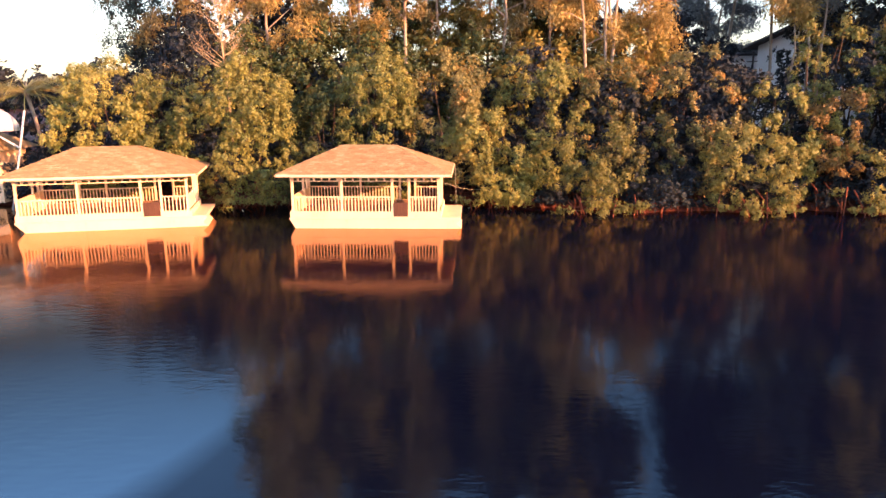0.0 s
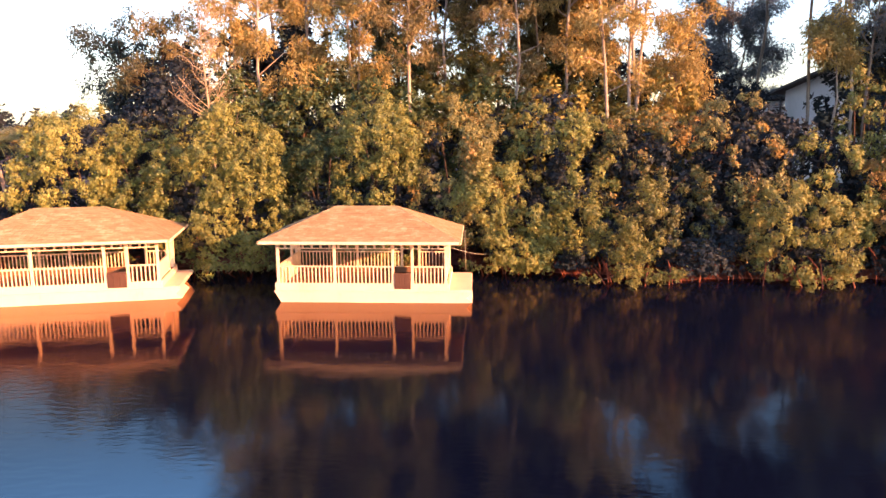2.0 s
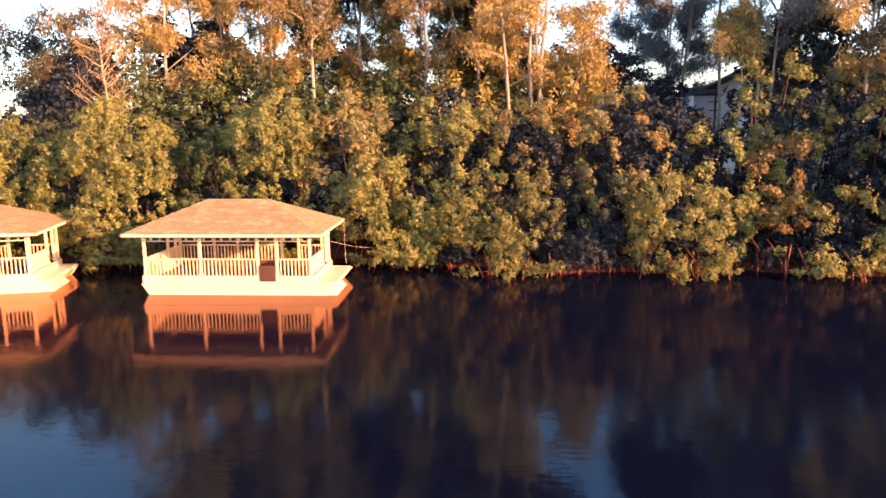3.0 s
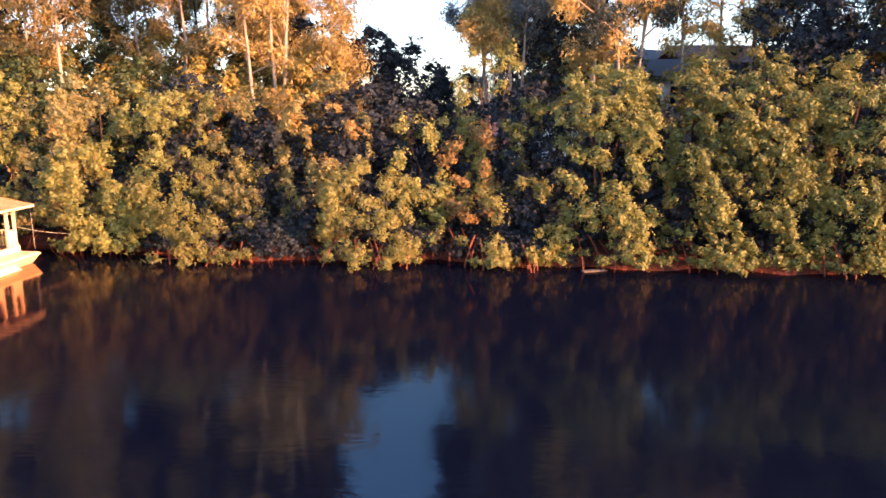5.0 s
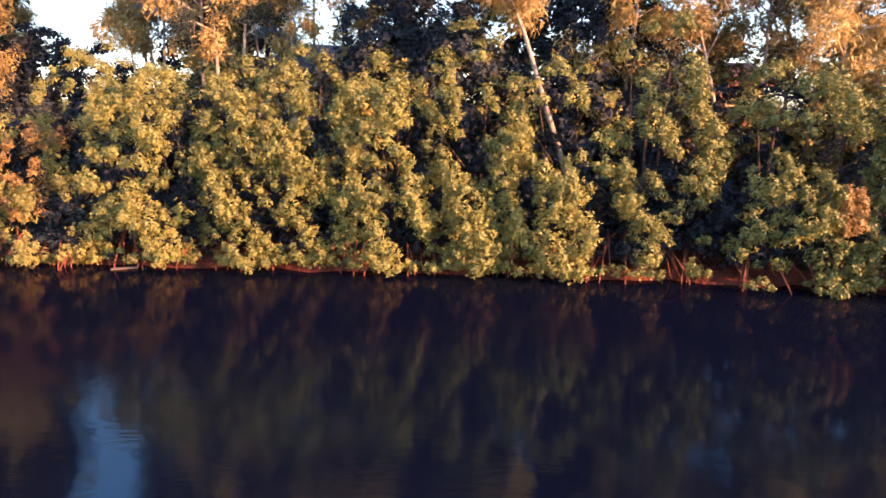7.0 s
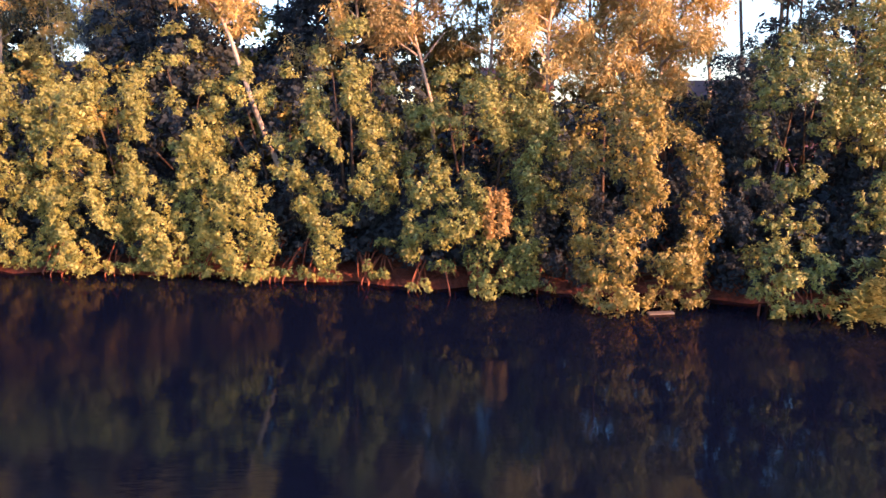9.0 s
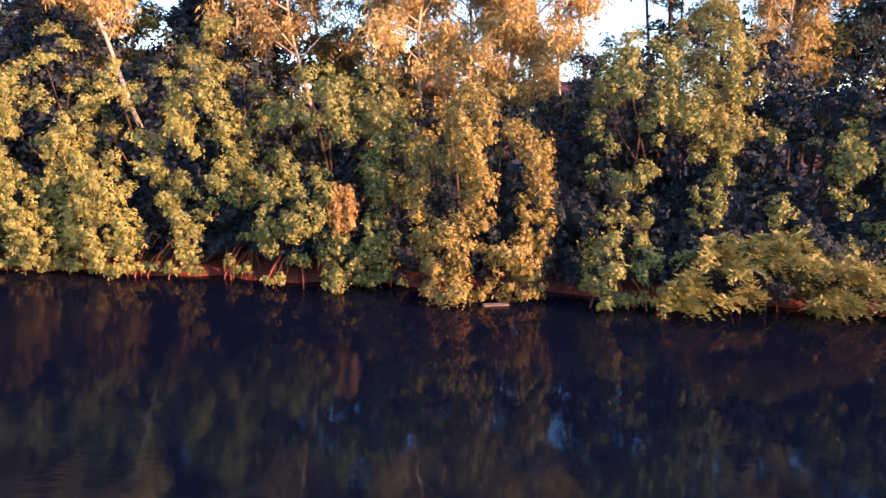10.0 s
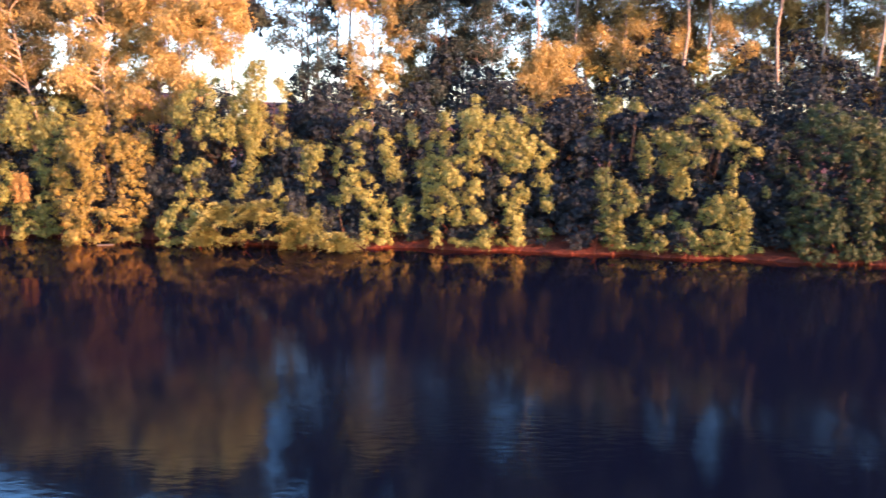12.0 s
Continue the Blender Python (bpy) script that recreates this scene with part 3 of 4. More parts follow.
mangrove(11.4, 47.4, 5.6, 9.8, 1.0, 5.0, fill=0.75, rake=0.12, mat=LEAF_BROWNED, label=BROWNED)
mangrove(16.0, 47.0, 5.2, 9.9, 1.0, 5.0, fill=0.8, rake=0.12, mat=LEAF_BROWNED, label=BROWNED)
mangrove(18.9, 43.9, 5.8, 5.4, 0.05, 3.6, fill=0.8, mat=LEAF_SOFT, lobe=0.68, rake=0.0, name="mangrove_bush", label=BUSH)
mangrove(21.6, 46.4, 3.8, 8.3, 0.8, 4.2, fill=0.85, rake=0.1)
mangrove(24.1, 45.2, 3.0, 7.4, 2.2, 3.2, fill=0.95, rake=0.0, mat=LEAF_RUSTY, lobe=0.68, label="rusty orange mangrove among the green ones")
mangrove(26.4, 43.3, 5.6, 4.5, 0.05, 3.4, fill=0.85, mat=LEAF_SOFT, lobe=0.65, rake=0.0, name="mangrove_bush", label=BUSH)
mangrove(25.8, 48.4, 4.8, 12.4, 3.0, 4.6, fill=0.95, rake=0.15)
mangrove(31.3, 43.4, 6.4, 10.7, 0.3, 4.8, fill=1.1, lean=-0.4)
mangrove(38.4, 43.0, 8.2, 11.7, 0.3, 5.0, fill=1.08)
mangrove(44.2, 42.0, 5.8, 11.2, 0.2, 4.8, fill=1.06)
mangrove(48.4, 42.0, 5.4, 12.8, 0.2, 4.8, fill=0.95, rake=0.25)
mangrove(52.8, 40.8, 5.8, 10.9, 0.2, 4.8, fill=0.88, rake=0.25)
mangrove(57.3, 40.2, 4.8, 12.6, 0.3, 4.8, fill=0.8, rake=0.2)
dome = mangrove(63.6, 38.5, 7.2, 10.6, 0.1, 5.2, fill=1.02, rake=0.1)
spray_rng = np.random.default_rng(77)
for side in (0.35, 0.95):
    sprigs = [(side + spray_rng.uniform(-0.06, 0.06), -3.0, 2.7 + 0.26 * k, 0.32, 1.2) for k in range(7)]
    withered = new("withered_branch", quads_mesh("withered_branch", lobe_leaves(spray_rng, sprigs, np.array((0.0, 2.6, 4.0)), 13.0, 6, 0.15, 0.034), LEAF_RUSTY))
    withered.parent = dome
    tagged(withered, "withered rusty-orange branch")
mangrove(70.4, 35.6, 5.8, 9.5, 0.1, 4.8, fill=1.3, rake=0.1, mat=LEAF_TURNED, label="orange-leaved bushy tree leaning over the water")
mangrove(78.3, 37.0, 6.4, 12.0, 3.2, 5.2, fill=0.84, rake=0.0)
mangrove(80.9, 38.0, 3.8, 12.9, 6.2, 3.6, fill=1.2, rake=0.0, mat=LEAF_SOFT, name="leafy_tree", label="soft yellow-green tree rising behind a mangrove")
mangrove(76.6, 39.6, 3.6, 12.0, 6.4, 3.4, fill=1.3, rake=0.0, mat=LEAF_DARK_SHADE, name="dark_tree", label="dark rounded tree crown beside a yellow-green one", group="dark trees behind the bank")
mangrove(76.3, 33.9, 3.2, 2.9, 0.1, 2.6, name="mangrove_bush", label="small green mangrove bush over the dark water", lobe=0.6, rake=0.0)
mangrove(84.8, 35.6, 4.4, 7.8, 0.5, 4.2, fill=0.6, rake=0.1)
mangrove(89.8, 35.0, 5.8, 10.8, 0.3, 4.8, fill=0.64, rake=0.15)
mangrove(97.6, 33.4, 9.0, 10.6, 0.3, 5.2, fill=0.72, rake=0.15)
mangrove(107.0, 31.6, 5.4, 10.4, 0.3, 4.6, fill=0.8, rake=0.1)
mangrove(112.2, 30.4, 6.2, 10.6, 0.3, 4.8, fill=0.85, rake=0.1)
# the next two carry their shade in the leaf colour
mangrove(119.4, 28.4, 6.4, 9.8, 0.2, 4.6, mat=LEAF_HALF_SHADE)
mangrove(127.5, 26.4, 8.0, 9.6, 0.2, 4.6, mat=LEAF_HALF_SHADE)
# these two fill shaded gaps, with the shade in their leaf colour
mangrove(67.3, 39.0, 4.6, 8.4, 0.1, 3.6, mat=LEAF_DARK_SHADE, label="mangrove behind an orange tree, shade painted into its dark green leaves")
mangrove(75.2, 38.2, 4.8, 6.4, 0.1, 3.6, mat=LEAF_DARK_SHADE, label="mangrove at the water's edge, its leaves coloured dark for deep shade")

# low shrubs added to close the bank under the trees, their shade in the leaf colour
SHRUB = "low shrub on the muddy bank under the mangroves, coloured dark for shade"
shrubs = [mangrove(-28.0 + 3.1 * i, shore(-28.0 + 3.1 * i) + 1.6, 3.6, 3.4 + 0.5 * i, 0.45, 2.4, fill=0.9, per_area=3.6, lobe=0.8, leaf=(0.26, 0.07), mat=LEAF_DARK_SHADE, name="shore_shrub", label=SHRUB,
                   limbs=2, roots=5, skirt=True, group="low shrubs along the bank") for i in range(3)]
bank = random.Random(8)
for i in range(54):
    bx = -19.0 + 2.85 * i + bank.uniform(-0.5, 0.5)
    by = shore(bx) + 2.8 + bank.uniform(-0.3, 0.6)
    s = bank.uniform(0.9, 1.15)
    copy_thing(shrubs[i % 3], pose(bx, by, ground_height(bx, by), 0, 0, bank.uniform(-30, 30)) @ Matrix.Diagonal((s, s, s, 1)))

for i in range(12):
    bx = 3.5 + 2.3 * i + bank.uniform(-0.5, 0.5)
    by = shore(bx) + 0.9
    s = bank.uniform(0.42, 0.62)
    copy_thing(shrubs[i % 3], pose(bx, by, ground_height(bx, by) - 0.12, 0, 0, bank.uniform(-30, 30)) @ Matrix.Diagonal((s * 1.3, s, s, 1)))

# a hedge of the same shade-coloured shrubs, added to block sky behind the bank
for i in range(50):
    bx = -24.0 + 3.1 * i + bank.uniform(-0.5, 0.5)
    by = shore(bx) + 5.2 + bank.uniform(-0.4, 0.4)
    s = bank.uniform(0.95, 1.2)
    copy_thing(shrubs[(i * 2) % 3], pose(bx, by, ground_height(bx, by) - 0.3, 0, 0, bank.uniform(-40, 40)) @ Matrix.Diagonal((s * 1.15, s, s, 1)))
for i in range(17):
    bx = 71.0 + 3.6 * i + bank.uniform(-0.7, 0.7)
    by = shore(bx) + 1.3
    s = bank.uniform(0.38, 0.55)
    copy_thing(shrubs[i % 3], pose(bx, by, ground_height(bx, by) - 0.12, 0, 0, bank.uniform(-30, 30)) @ Matrix.Diagonal((s * 1.4, s, s, 1)))

# second row behind the first, its shade put into the leaf colour: a few kinds, repeated
BACK = "mangrove tree behind the front row, shade put into its dark green leaves"
kinds = [mangrove(-29.0 + 4.3 * i, 53.5 + (i % 2), 5.4, 8.6 + 0.5 * (i % 3), 0.5, 4.4, fill=1.0, per_area=2.8, lobe=1.0, leaf=(0.32, 0.09), label=BACK, limbs=3, roots=0, skirt=False, mat=LEAF_DARK_SHADE) for i in range(4)]
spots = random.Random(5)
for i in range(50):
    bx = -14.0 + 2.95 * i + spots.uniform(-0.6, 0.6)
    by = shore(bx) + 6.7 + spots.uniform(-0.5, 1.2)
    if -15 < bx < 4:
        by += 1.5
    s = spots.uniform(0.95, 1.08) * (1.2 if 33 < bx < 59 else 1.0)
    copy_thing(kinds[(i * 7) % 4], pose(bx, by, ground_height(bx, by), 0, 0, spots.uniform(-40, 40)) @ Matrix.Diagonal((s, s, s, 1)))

# taller undergrowth between the mangroves and the tall trees
UNDER = "broad bushy tree in the undergrowth behind the mangroves"
# two of the three kinds have shade painted into their leaves
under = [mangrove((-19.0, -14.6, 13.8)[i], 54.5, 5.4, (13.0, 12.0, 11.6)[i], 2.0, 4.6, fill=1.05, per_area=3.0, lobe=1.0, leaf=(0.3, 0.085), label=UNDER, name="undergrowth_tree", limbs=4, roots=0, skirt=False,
                  mat=(LEAF_DARK_SHADE, LEAF_HALF_SHADE, LEAF_TURNED)[i], group="undergrowth behind the mangroves") for i in range(3)]
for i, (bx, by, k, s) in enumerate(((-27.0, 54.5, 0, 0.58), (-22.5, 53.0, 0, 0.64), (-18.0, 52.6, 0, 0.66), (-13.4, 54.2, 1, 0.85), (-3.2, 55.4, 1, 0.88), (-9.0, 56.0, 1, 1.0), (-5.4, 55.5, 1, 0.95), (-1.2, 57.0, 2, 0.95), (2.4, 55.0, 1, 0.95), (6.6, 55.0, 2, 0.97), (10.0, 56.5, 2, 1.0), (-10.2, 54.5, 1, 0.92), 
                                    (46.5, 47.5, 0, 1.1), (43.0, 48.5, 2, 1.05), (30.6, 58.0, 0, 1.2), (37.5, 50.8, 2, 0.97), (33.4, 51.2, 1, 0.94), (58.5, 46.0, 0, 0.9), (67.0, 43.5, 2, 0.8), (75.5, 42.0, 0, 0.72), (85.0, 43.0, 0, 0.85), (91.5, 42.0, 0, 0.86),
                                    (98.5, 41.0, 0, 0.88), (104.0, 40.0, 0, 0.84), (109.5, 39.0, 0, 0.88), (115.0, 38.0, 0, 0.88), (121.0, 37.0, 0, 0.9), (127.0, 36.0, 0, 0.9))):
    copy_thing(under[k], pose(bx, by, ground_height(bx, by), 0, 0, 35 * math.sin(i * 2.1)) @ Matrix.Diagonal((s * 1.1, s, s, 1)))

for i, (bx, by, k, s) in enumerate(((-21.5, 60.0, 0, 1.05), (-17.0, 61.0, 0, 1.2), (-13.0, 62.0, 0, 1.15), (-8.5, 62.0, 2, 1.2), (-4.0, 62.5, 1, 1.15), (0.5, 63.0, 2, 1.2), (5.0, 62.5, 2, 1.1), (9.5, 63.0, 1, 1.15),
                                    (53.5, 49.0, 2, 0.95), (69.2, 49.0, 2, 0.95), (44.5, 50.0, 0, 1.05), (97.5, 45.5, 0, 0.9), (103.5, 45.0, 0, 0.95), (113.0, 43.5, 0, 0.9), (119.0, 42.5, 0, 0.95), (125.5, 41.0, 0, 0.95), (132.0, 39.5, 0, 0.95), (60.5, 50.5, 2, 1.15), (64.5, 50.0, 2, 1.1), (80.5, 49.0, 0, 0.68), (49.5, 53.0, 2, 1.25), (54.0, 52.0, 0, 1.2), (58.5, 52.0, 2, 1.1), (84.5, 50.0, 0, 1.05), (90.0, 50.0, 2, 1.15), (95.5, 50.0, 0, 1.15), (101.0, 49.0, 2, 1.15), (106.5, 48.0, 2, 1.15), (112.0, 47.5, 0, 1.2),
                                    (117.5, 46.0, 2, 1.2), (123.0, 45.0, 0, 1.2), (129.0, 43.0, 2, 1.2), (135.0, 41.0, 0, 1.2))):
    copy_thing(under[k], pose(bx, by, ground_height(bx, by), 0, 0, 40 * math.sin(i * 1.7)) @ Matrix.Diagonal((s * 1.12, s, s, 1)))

# tall trees behind
GREY = "tall grey-green tree with thin hanging foliage"
OLIVE = "tall slender tree with thin olive-brown foliage"
tall_tree(-24, 60, 13.5, 6.0, 0.28, NEEDLE_GREEN, label=GREY, bark=BARK)
tall_tree(-20.5, 57, 15, 6.5, 0.28, NEEDLE_MIXED, label=OLIVE, bark=BARK)
tall_tree(-15.2, 57.5, 29.5, 6.8, 0.28, NEEDLE)
tall_tree(-12.8, 56, 28.5, 8.5, 0.28, NEEDLE)
tall_tree(-10.5, 60.5, 31.5, 6.5, 0.28, NEEDLE_MIXED, label=OLIVE)
tall_tree(-7.2, 58.3, 24, 5.5, 0.36, NEEDLE, stems=2)
tall_tree(-2.5, 54.3, 30.5, 6.5, 0.36, NEEDLE_MIXED, label="tall tree with a straight pinkish trunk and olive foliage")
tall_tree(0, 61.5, 31.5, 7.2, 0.28, NEEDLE_MIXED, label=OLIVE)
tall_tree(4.7, 56.7, 29.5, 6.5, 0.28, NEEDLE_MIXED, label=OLIVE)
tall_tree(8.6, 58.5, 31.5, 6.5, 0.31, NEEDLE)
tall_tree(11.2, 53.2, 28.5, 7.8, 0.28, NEEDLE, stems=3)
tall_tree(15.4, 55, 13.9, 5.6, 0.36, NEEDLE)
SILVER = "tall silvery grey-green tree, paled for haze, with pale stems and thin hanging foliage"
tall_tree(29, 81, 28.5, 13.0, 0.2, NEEDLE_HAZY, label=SILVER, stems=3, size=1.25, clumps=54, strand=0.5)
tall_tree(28.0, 55.4, 20.5, 7.2, 0.5, NEEDLE_HAZY, label=SILVER, stems=2)
tall_tree(31.9, 50.5, 22.5, 6.2, 0.34, NEEDLE)
tall_tree(34.5, 50, 22.5, 5.9, 0.46, NEEDLE_GREEN, stems=2, label=GREY)
tall_tree(37, 50.8, 21.5, 5.2, 0.46, NEEDLE, stems=1)
tall_tree(41.5, 52, 21.5, 6.5, 0.41, NEEDLE, stems=2)
tall_tree(45.5, 51, 18.5, 7.2, 0.28, NEEDLE_GREEN, label="tall dark grey-green tree behind the mangroves", bark=BARK)
tall_tree(49, 50.5, 22, 6.5, 0.50, NEEDLE_GREEN, label=GREY)
tall_tree(54.6, 43.2, 19.5, 6.5, 0.62, NEEDLE, lean=-6.5, r0=0.2, label="tall tree with a pale trunk leaning over")
tall_tree(58, 49, 21.5, 6.5, 0.50, NEEDLE_MIXED, label=OLIVE)
tall_tree(62, 44.4, 20, 7.2, 0.50, NEEDLE_MIXED, lean=-2.5, label=OLIVE)
tall_tree(67.6, 43.2, 20, 8.5, 0.42, NEEDLE)
tall_tree(72.4, 43.8, 21, 9.1, 0.3, NEEDLE, stems=3, clumps=60)
tall_tree(76.2, 45.2, 20.5, 5.0, 0.6, NEEDLE, clumps=26)
tall_tree(83, 48.6, 20.5, 7.2, 0.40, NEEDLE_GREEN, stems=2, label=GREY, bark=BARK)
tall_tree(88.5, 47, 20, 7.2, 0.35, NEEDLE)
tall_tree(94.5, 47.5, 19, 7.8, 0.35, NEEDLE_GREEN, label=GREY, bark=BARK)
tall_tree(99.5, 48, 19.5, 6.5, 0.50, NEEDLE_GREEN, label=GREY)
tall_tree(103, 43.5, 13.3, 4.7, 0.60, NEEDLE, label="small tree with a rounded orange-lit crown", density=220)
tall_tree(107, 50, 18.5, 7.2, 0.40, NEEDLE_MIXED, label=OLIVE)
tall_tree(111.5, 47, 17, 7.2, 0.45, NEEDLE)
tall_tree(116, 49, 19.5, 7.2, 0.40, NEEDLE_MIXED, label=OLIVE)
tall_tree(120.5, 46.5, 17.5, 7.8, 0.40, NEEDLE)
tall_tree(126, 46, 19.5, 7.8, 0.40, NEEDLE)
tall_tree(132, 44, 18.5, 7.8, 0.40, NEEDLE_MIXED, label=OLIVE)
far_kinds = []
for bx, by, bh, bw in ((91.5, 53.0, 20.0, 7.0), (97.0, 55.0, 24.0, 7.5), (103.0, 53.0, 30.0, 9.0), (108.5, 52.0, 32.0, 9.5), (114.0, 53.0, 32.5, 9.5), (119.0, 51.0, 32.0, 10.0), (124.5, 49.0, 32.0, 10.0), (130.0, 47.0, 31.0, 10.0), (136.0, 45.0, 31.0, 10.0), (143.0, 42.0, 31.0, 10.0)):
    if len(far_kinds) < 3:
        far_kinds.append((tall_tree(bx, by, bh, bw, 0.36, NEEDLE_MIXED, label=OLIVE, clumps=34), bh))
    else:
        ob, oh = far_kinds[int(bx) % 3]
        copy_thing(ob, pose(bx, by, ground_height(bx, by), 0, 0, bx * 7) @ Matrix.Diagonal((bh / oh, bh / oh, bh / oh, 1)))
for bx, by, bh, bw in ((57.0, 45.5, 21.0, 7.0), (70.0, 47.0, 22.0, 8.0)):
    tall_tree(bx, by, bh, bw, 0.4, NEEDLE, clumps=28)
tall_tree(65.0, 46.0, 21.5, 7.5, 0.4, NEEDLE_MIXED, clumps=28, label=OLIVE)
tall_tree(26.3, 55.0, 14.0, 3.2, 0.74, NEEDLE, label="small tree with a rounded orange-lit crown", density=200, clumps=12)
bare_tree(-15.1, 51.2, 14.5)
# dark trees behind; their blue-black leaf colour includes the shade
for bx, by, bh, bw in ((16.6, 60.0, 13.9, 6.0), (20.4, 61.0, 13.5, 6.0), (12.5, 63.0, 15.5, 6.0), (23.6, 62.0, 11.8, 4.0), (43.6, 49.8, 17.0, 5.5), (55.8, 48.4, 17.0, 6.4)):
    mangrove(bx, by, bw, bh, 2.0, 5.0, mat=LEAF_DARK_SHADE, lobe=0.9, per_area=5.0, leaf=(0.3, 0.06), fill=1.3, rake=0.0, name="dark_tree", label="dark blue-green tree behind, with shade in its leaf colour", group="dark trees behind the bank")
palm(-27.6, 50.3, 6.9)
# a thicker stand of brown-green trees closes the view behind the first tall ones
stand = [tall_tree(-12.0, 66.0, 31.0, 9.0, 0.2, NEEDLE, label="tall dense olive-brown tree in the back row", bark=BARK, clumps=44, size=1.35, density=120, strand=0.55, group="back row of tall trees"),
         tall_tree(-5.0, 67.0, 30.0, 9.0, 0.2, NEEDLE_MIXED, label="tall dense olive tree in the back row", bark=BARK, clumps=44, size=1.35, density=120, strand=0.55, group="back row of tall trees")]
for i, (bx, by, k, s) in enumerate(((2.0, 67.0, 0, 1.0), (8.0, 66.5, 1, 1.0), (8.5, 70.5, 0, 0.9), (31.2, 58.5, 1, 0.72), (10.6, 61.5, 0, 0.62))):
    copy_thing(stand[k], pose(bx, by, ground_height(bx, by), 0, 0, 70 * i) @ Matrix.Diagonal((s, s, s, 1)))

# high dense crowns on bare trunks, added above the view to keep sky out of the water's reflections
HIGH = "very tall added tree on a bare trunk, its dense high crown darkening reflections"
high = [tall_tree(-13.5, 63.0, 33.0, 9.0, 0.5, LEAF_DARK_SHADE, label=HIGH, clumps=26, size=1.9, density=24, strand=0.8, breadth=0.14, group="high crowns behind the bank"),
        tall_tree(-8.0, 65.0, 34.0, 9.0, 0.52, LEAF_DARK_SHADE, label=HIGH, clumps=26, size=1.9, density=24, strand=0.8, breadth=0.14, group="high crowns behind the bank")]
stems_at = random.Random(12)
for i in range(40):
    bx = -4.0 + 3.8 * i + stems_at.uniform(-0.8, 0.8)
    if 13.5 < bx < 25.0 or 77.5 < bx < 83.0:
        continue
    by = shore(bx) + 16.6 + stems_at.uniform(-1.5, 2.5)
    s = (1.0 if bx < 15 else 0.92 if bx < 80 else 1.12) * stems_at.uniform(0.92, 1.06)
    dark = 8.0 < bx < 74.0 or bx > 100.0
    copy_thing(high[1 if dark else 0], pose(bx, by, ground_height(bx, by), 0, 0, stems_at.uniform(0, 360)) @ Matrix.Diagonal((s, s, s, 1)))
# three more crowns, set where sky would still reflect
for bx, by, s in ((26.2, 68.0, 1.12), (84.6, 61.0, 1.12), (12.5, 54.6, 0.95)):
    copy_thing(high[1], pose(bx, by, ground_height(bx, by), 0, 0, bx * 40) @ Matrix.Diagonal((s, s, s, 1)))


# ---- floating cottages ----
def floating_cottage(m, L, label, first_bay, gate_at, gate_w, bow, rake):
    """A floating cottage, its middle at the water's level: cream hull, railed open deck, hipped shingle roof. L: length between the end posts."""
    c = empty("floating_cottage", label, "cottage", m, "floating cottages")
    hx, hy = L / 2, 2.05
    # hull: a shallow box that narrows to the water, with a foredeck at its end
    bm = bmesh.new()
    top = [(-hx - 0.12, -hy - 0.1), (hx + 0.30, -hy - 0.1), (hx + bow, -hy - 0.06), (hx + bow, hy + 0.06), (hx + 0.30, hy + 0.1), (-hx - 0.12, hy + 0.1)]
    low = [(-hx + rake, -hy - 0.02), (hx + 0.25, -hy - 0.02), (hx + bow - 0.75, -hy), (hx + bow - 0.75, hy), (hx + 0.25, hy + 0.02), (-hx + rake, hy + 0.02)]
    prism(bm, low, -0.35, 0.5, top)
    part("hull", bm, HULL_PAINT, c, "cream-painted flat hull")
    low_float = [(hx - 0.8, -hy - 0.015), (hx + bow + 0.04, -hy - 0.015), (hx + bow + 0.04, 0.4), (hx - 0.8, 0.4)]
    part("bow_float", prism(bmesh.new(), low_float, 0.0, 0.36, [(hx - 0.8, -hy - 0.055), (hx + bow - 0.36, -hy - 0.055), (hx + bow - 0.36, 0.36), (hx - 0.8, 0.36)]), HULL_PAINT, c, "raked float under the foredeck")
    part("rubbing_strake", prism(bmesh.new(), [(x * 1.003, y * 1.012) for x, y in top], 0.5, 0.58), PAINT, c)
    for name, lo, hi in (("bulwark", (-hx - 0.10, -hy - 0.07, 0.58), (hx + 0.1, -hy + 0.03, 0.95)), ("bulwark", (-hx - 0.10, hy - 0.03, 0.58), (hx + 0.1, hy + 0.07, 0.95)),
                         ("bulwark", (-hx - 0.10, -hy + 0.03, 0.58), (-hx, hy - 0.03, 0.95)), ("bulwark", (hx, -hy + 0.03, 0.58), (hx + 0.1, hy - 0.03, 0.95))):
        part(name, one_box(lo, hi, 0.015), PAINT, c)
    part("lining", one_box((-hx + 0.14, hy - 0.07, 0.66), (hx - 0.14, hy - 0.033, 0.945), 0.006), FLOOR_WOOD, c, "dark boarded lining inside the bulwark")
    fore = [(hx + 0.1, -hy - 0.05), (hx + 0.30, -hy - 0.05), (hx + bow - 0.04, -hy - 0.02), (hx + bow - 0.04, hy + 0.02), (hx + 0.30, hy + 0.05), (hx + 0.1, hy + 0.05)]
    part("foredeck", prism(bmesh.new(), fore, 0.58, 0.63), PAINT, c, "cream foredeck at the end of the hull")
    board = bpy.data.meshes.new("floorboard")
    bb = one_box((-hx + 0.02, -0.085, 0.60), (hx - 0.02, 0.085, 0.66), 0.006)
    bb.to_mesh(board)
    bb.free()
    board.materials.append(FLOOR_WOOD)
    for i in range(22):
        shared("floorboard", board, c, pose(0, -hy + 0.12 + 0.182 * i, 0))
    # posts
    gx0 = -hx + gate_at
    gx1 = gx0 + gate_w
    fronts = [-hx + 0.07, -hx + first_bay, gx0, gx1, hx - 0.07]
    rears = [-hx + 0.07, -hx + first_bay * 0.55 + 0.4, -hx + first_bay * 1.15, gx0, gx1, hx - 0.07]
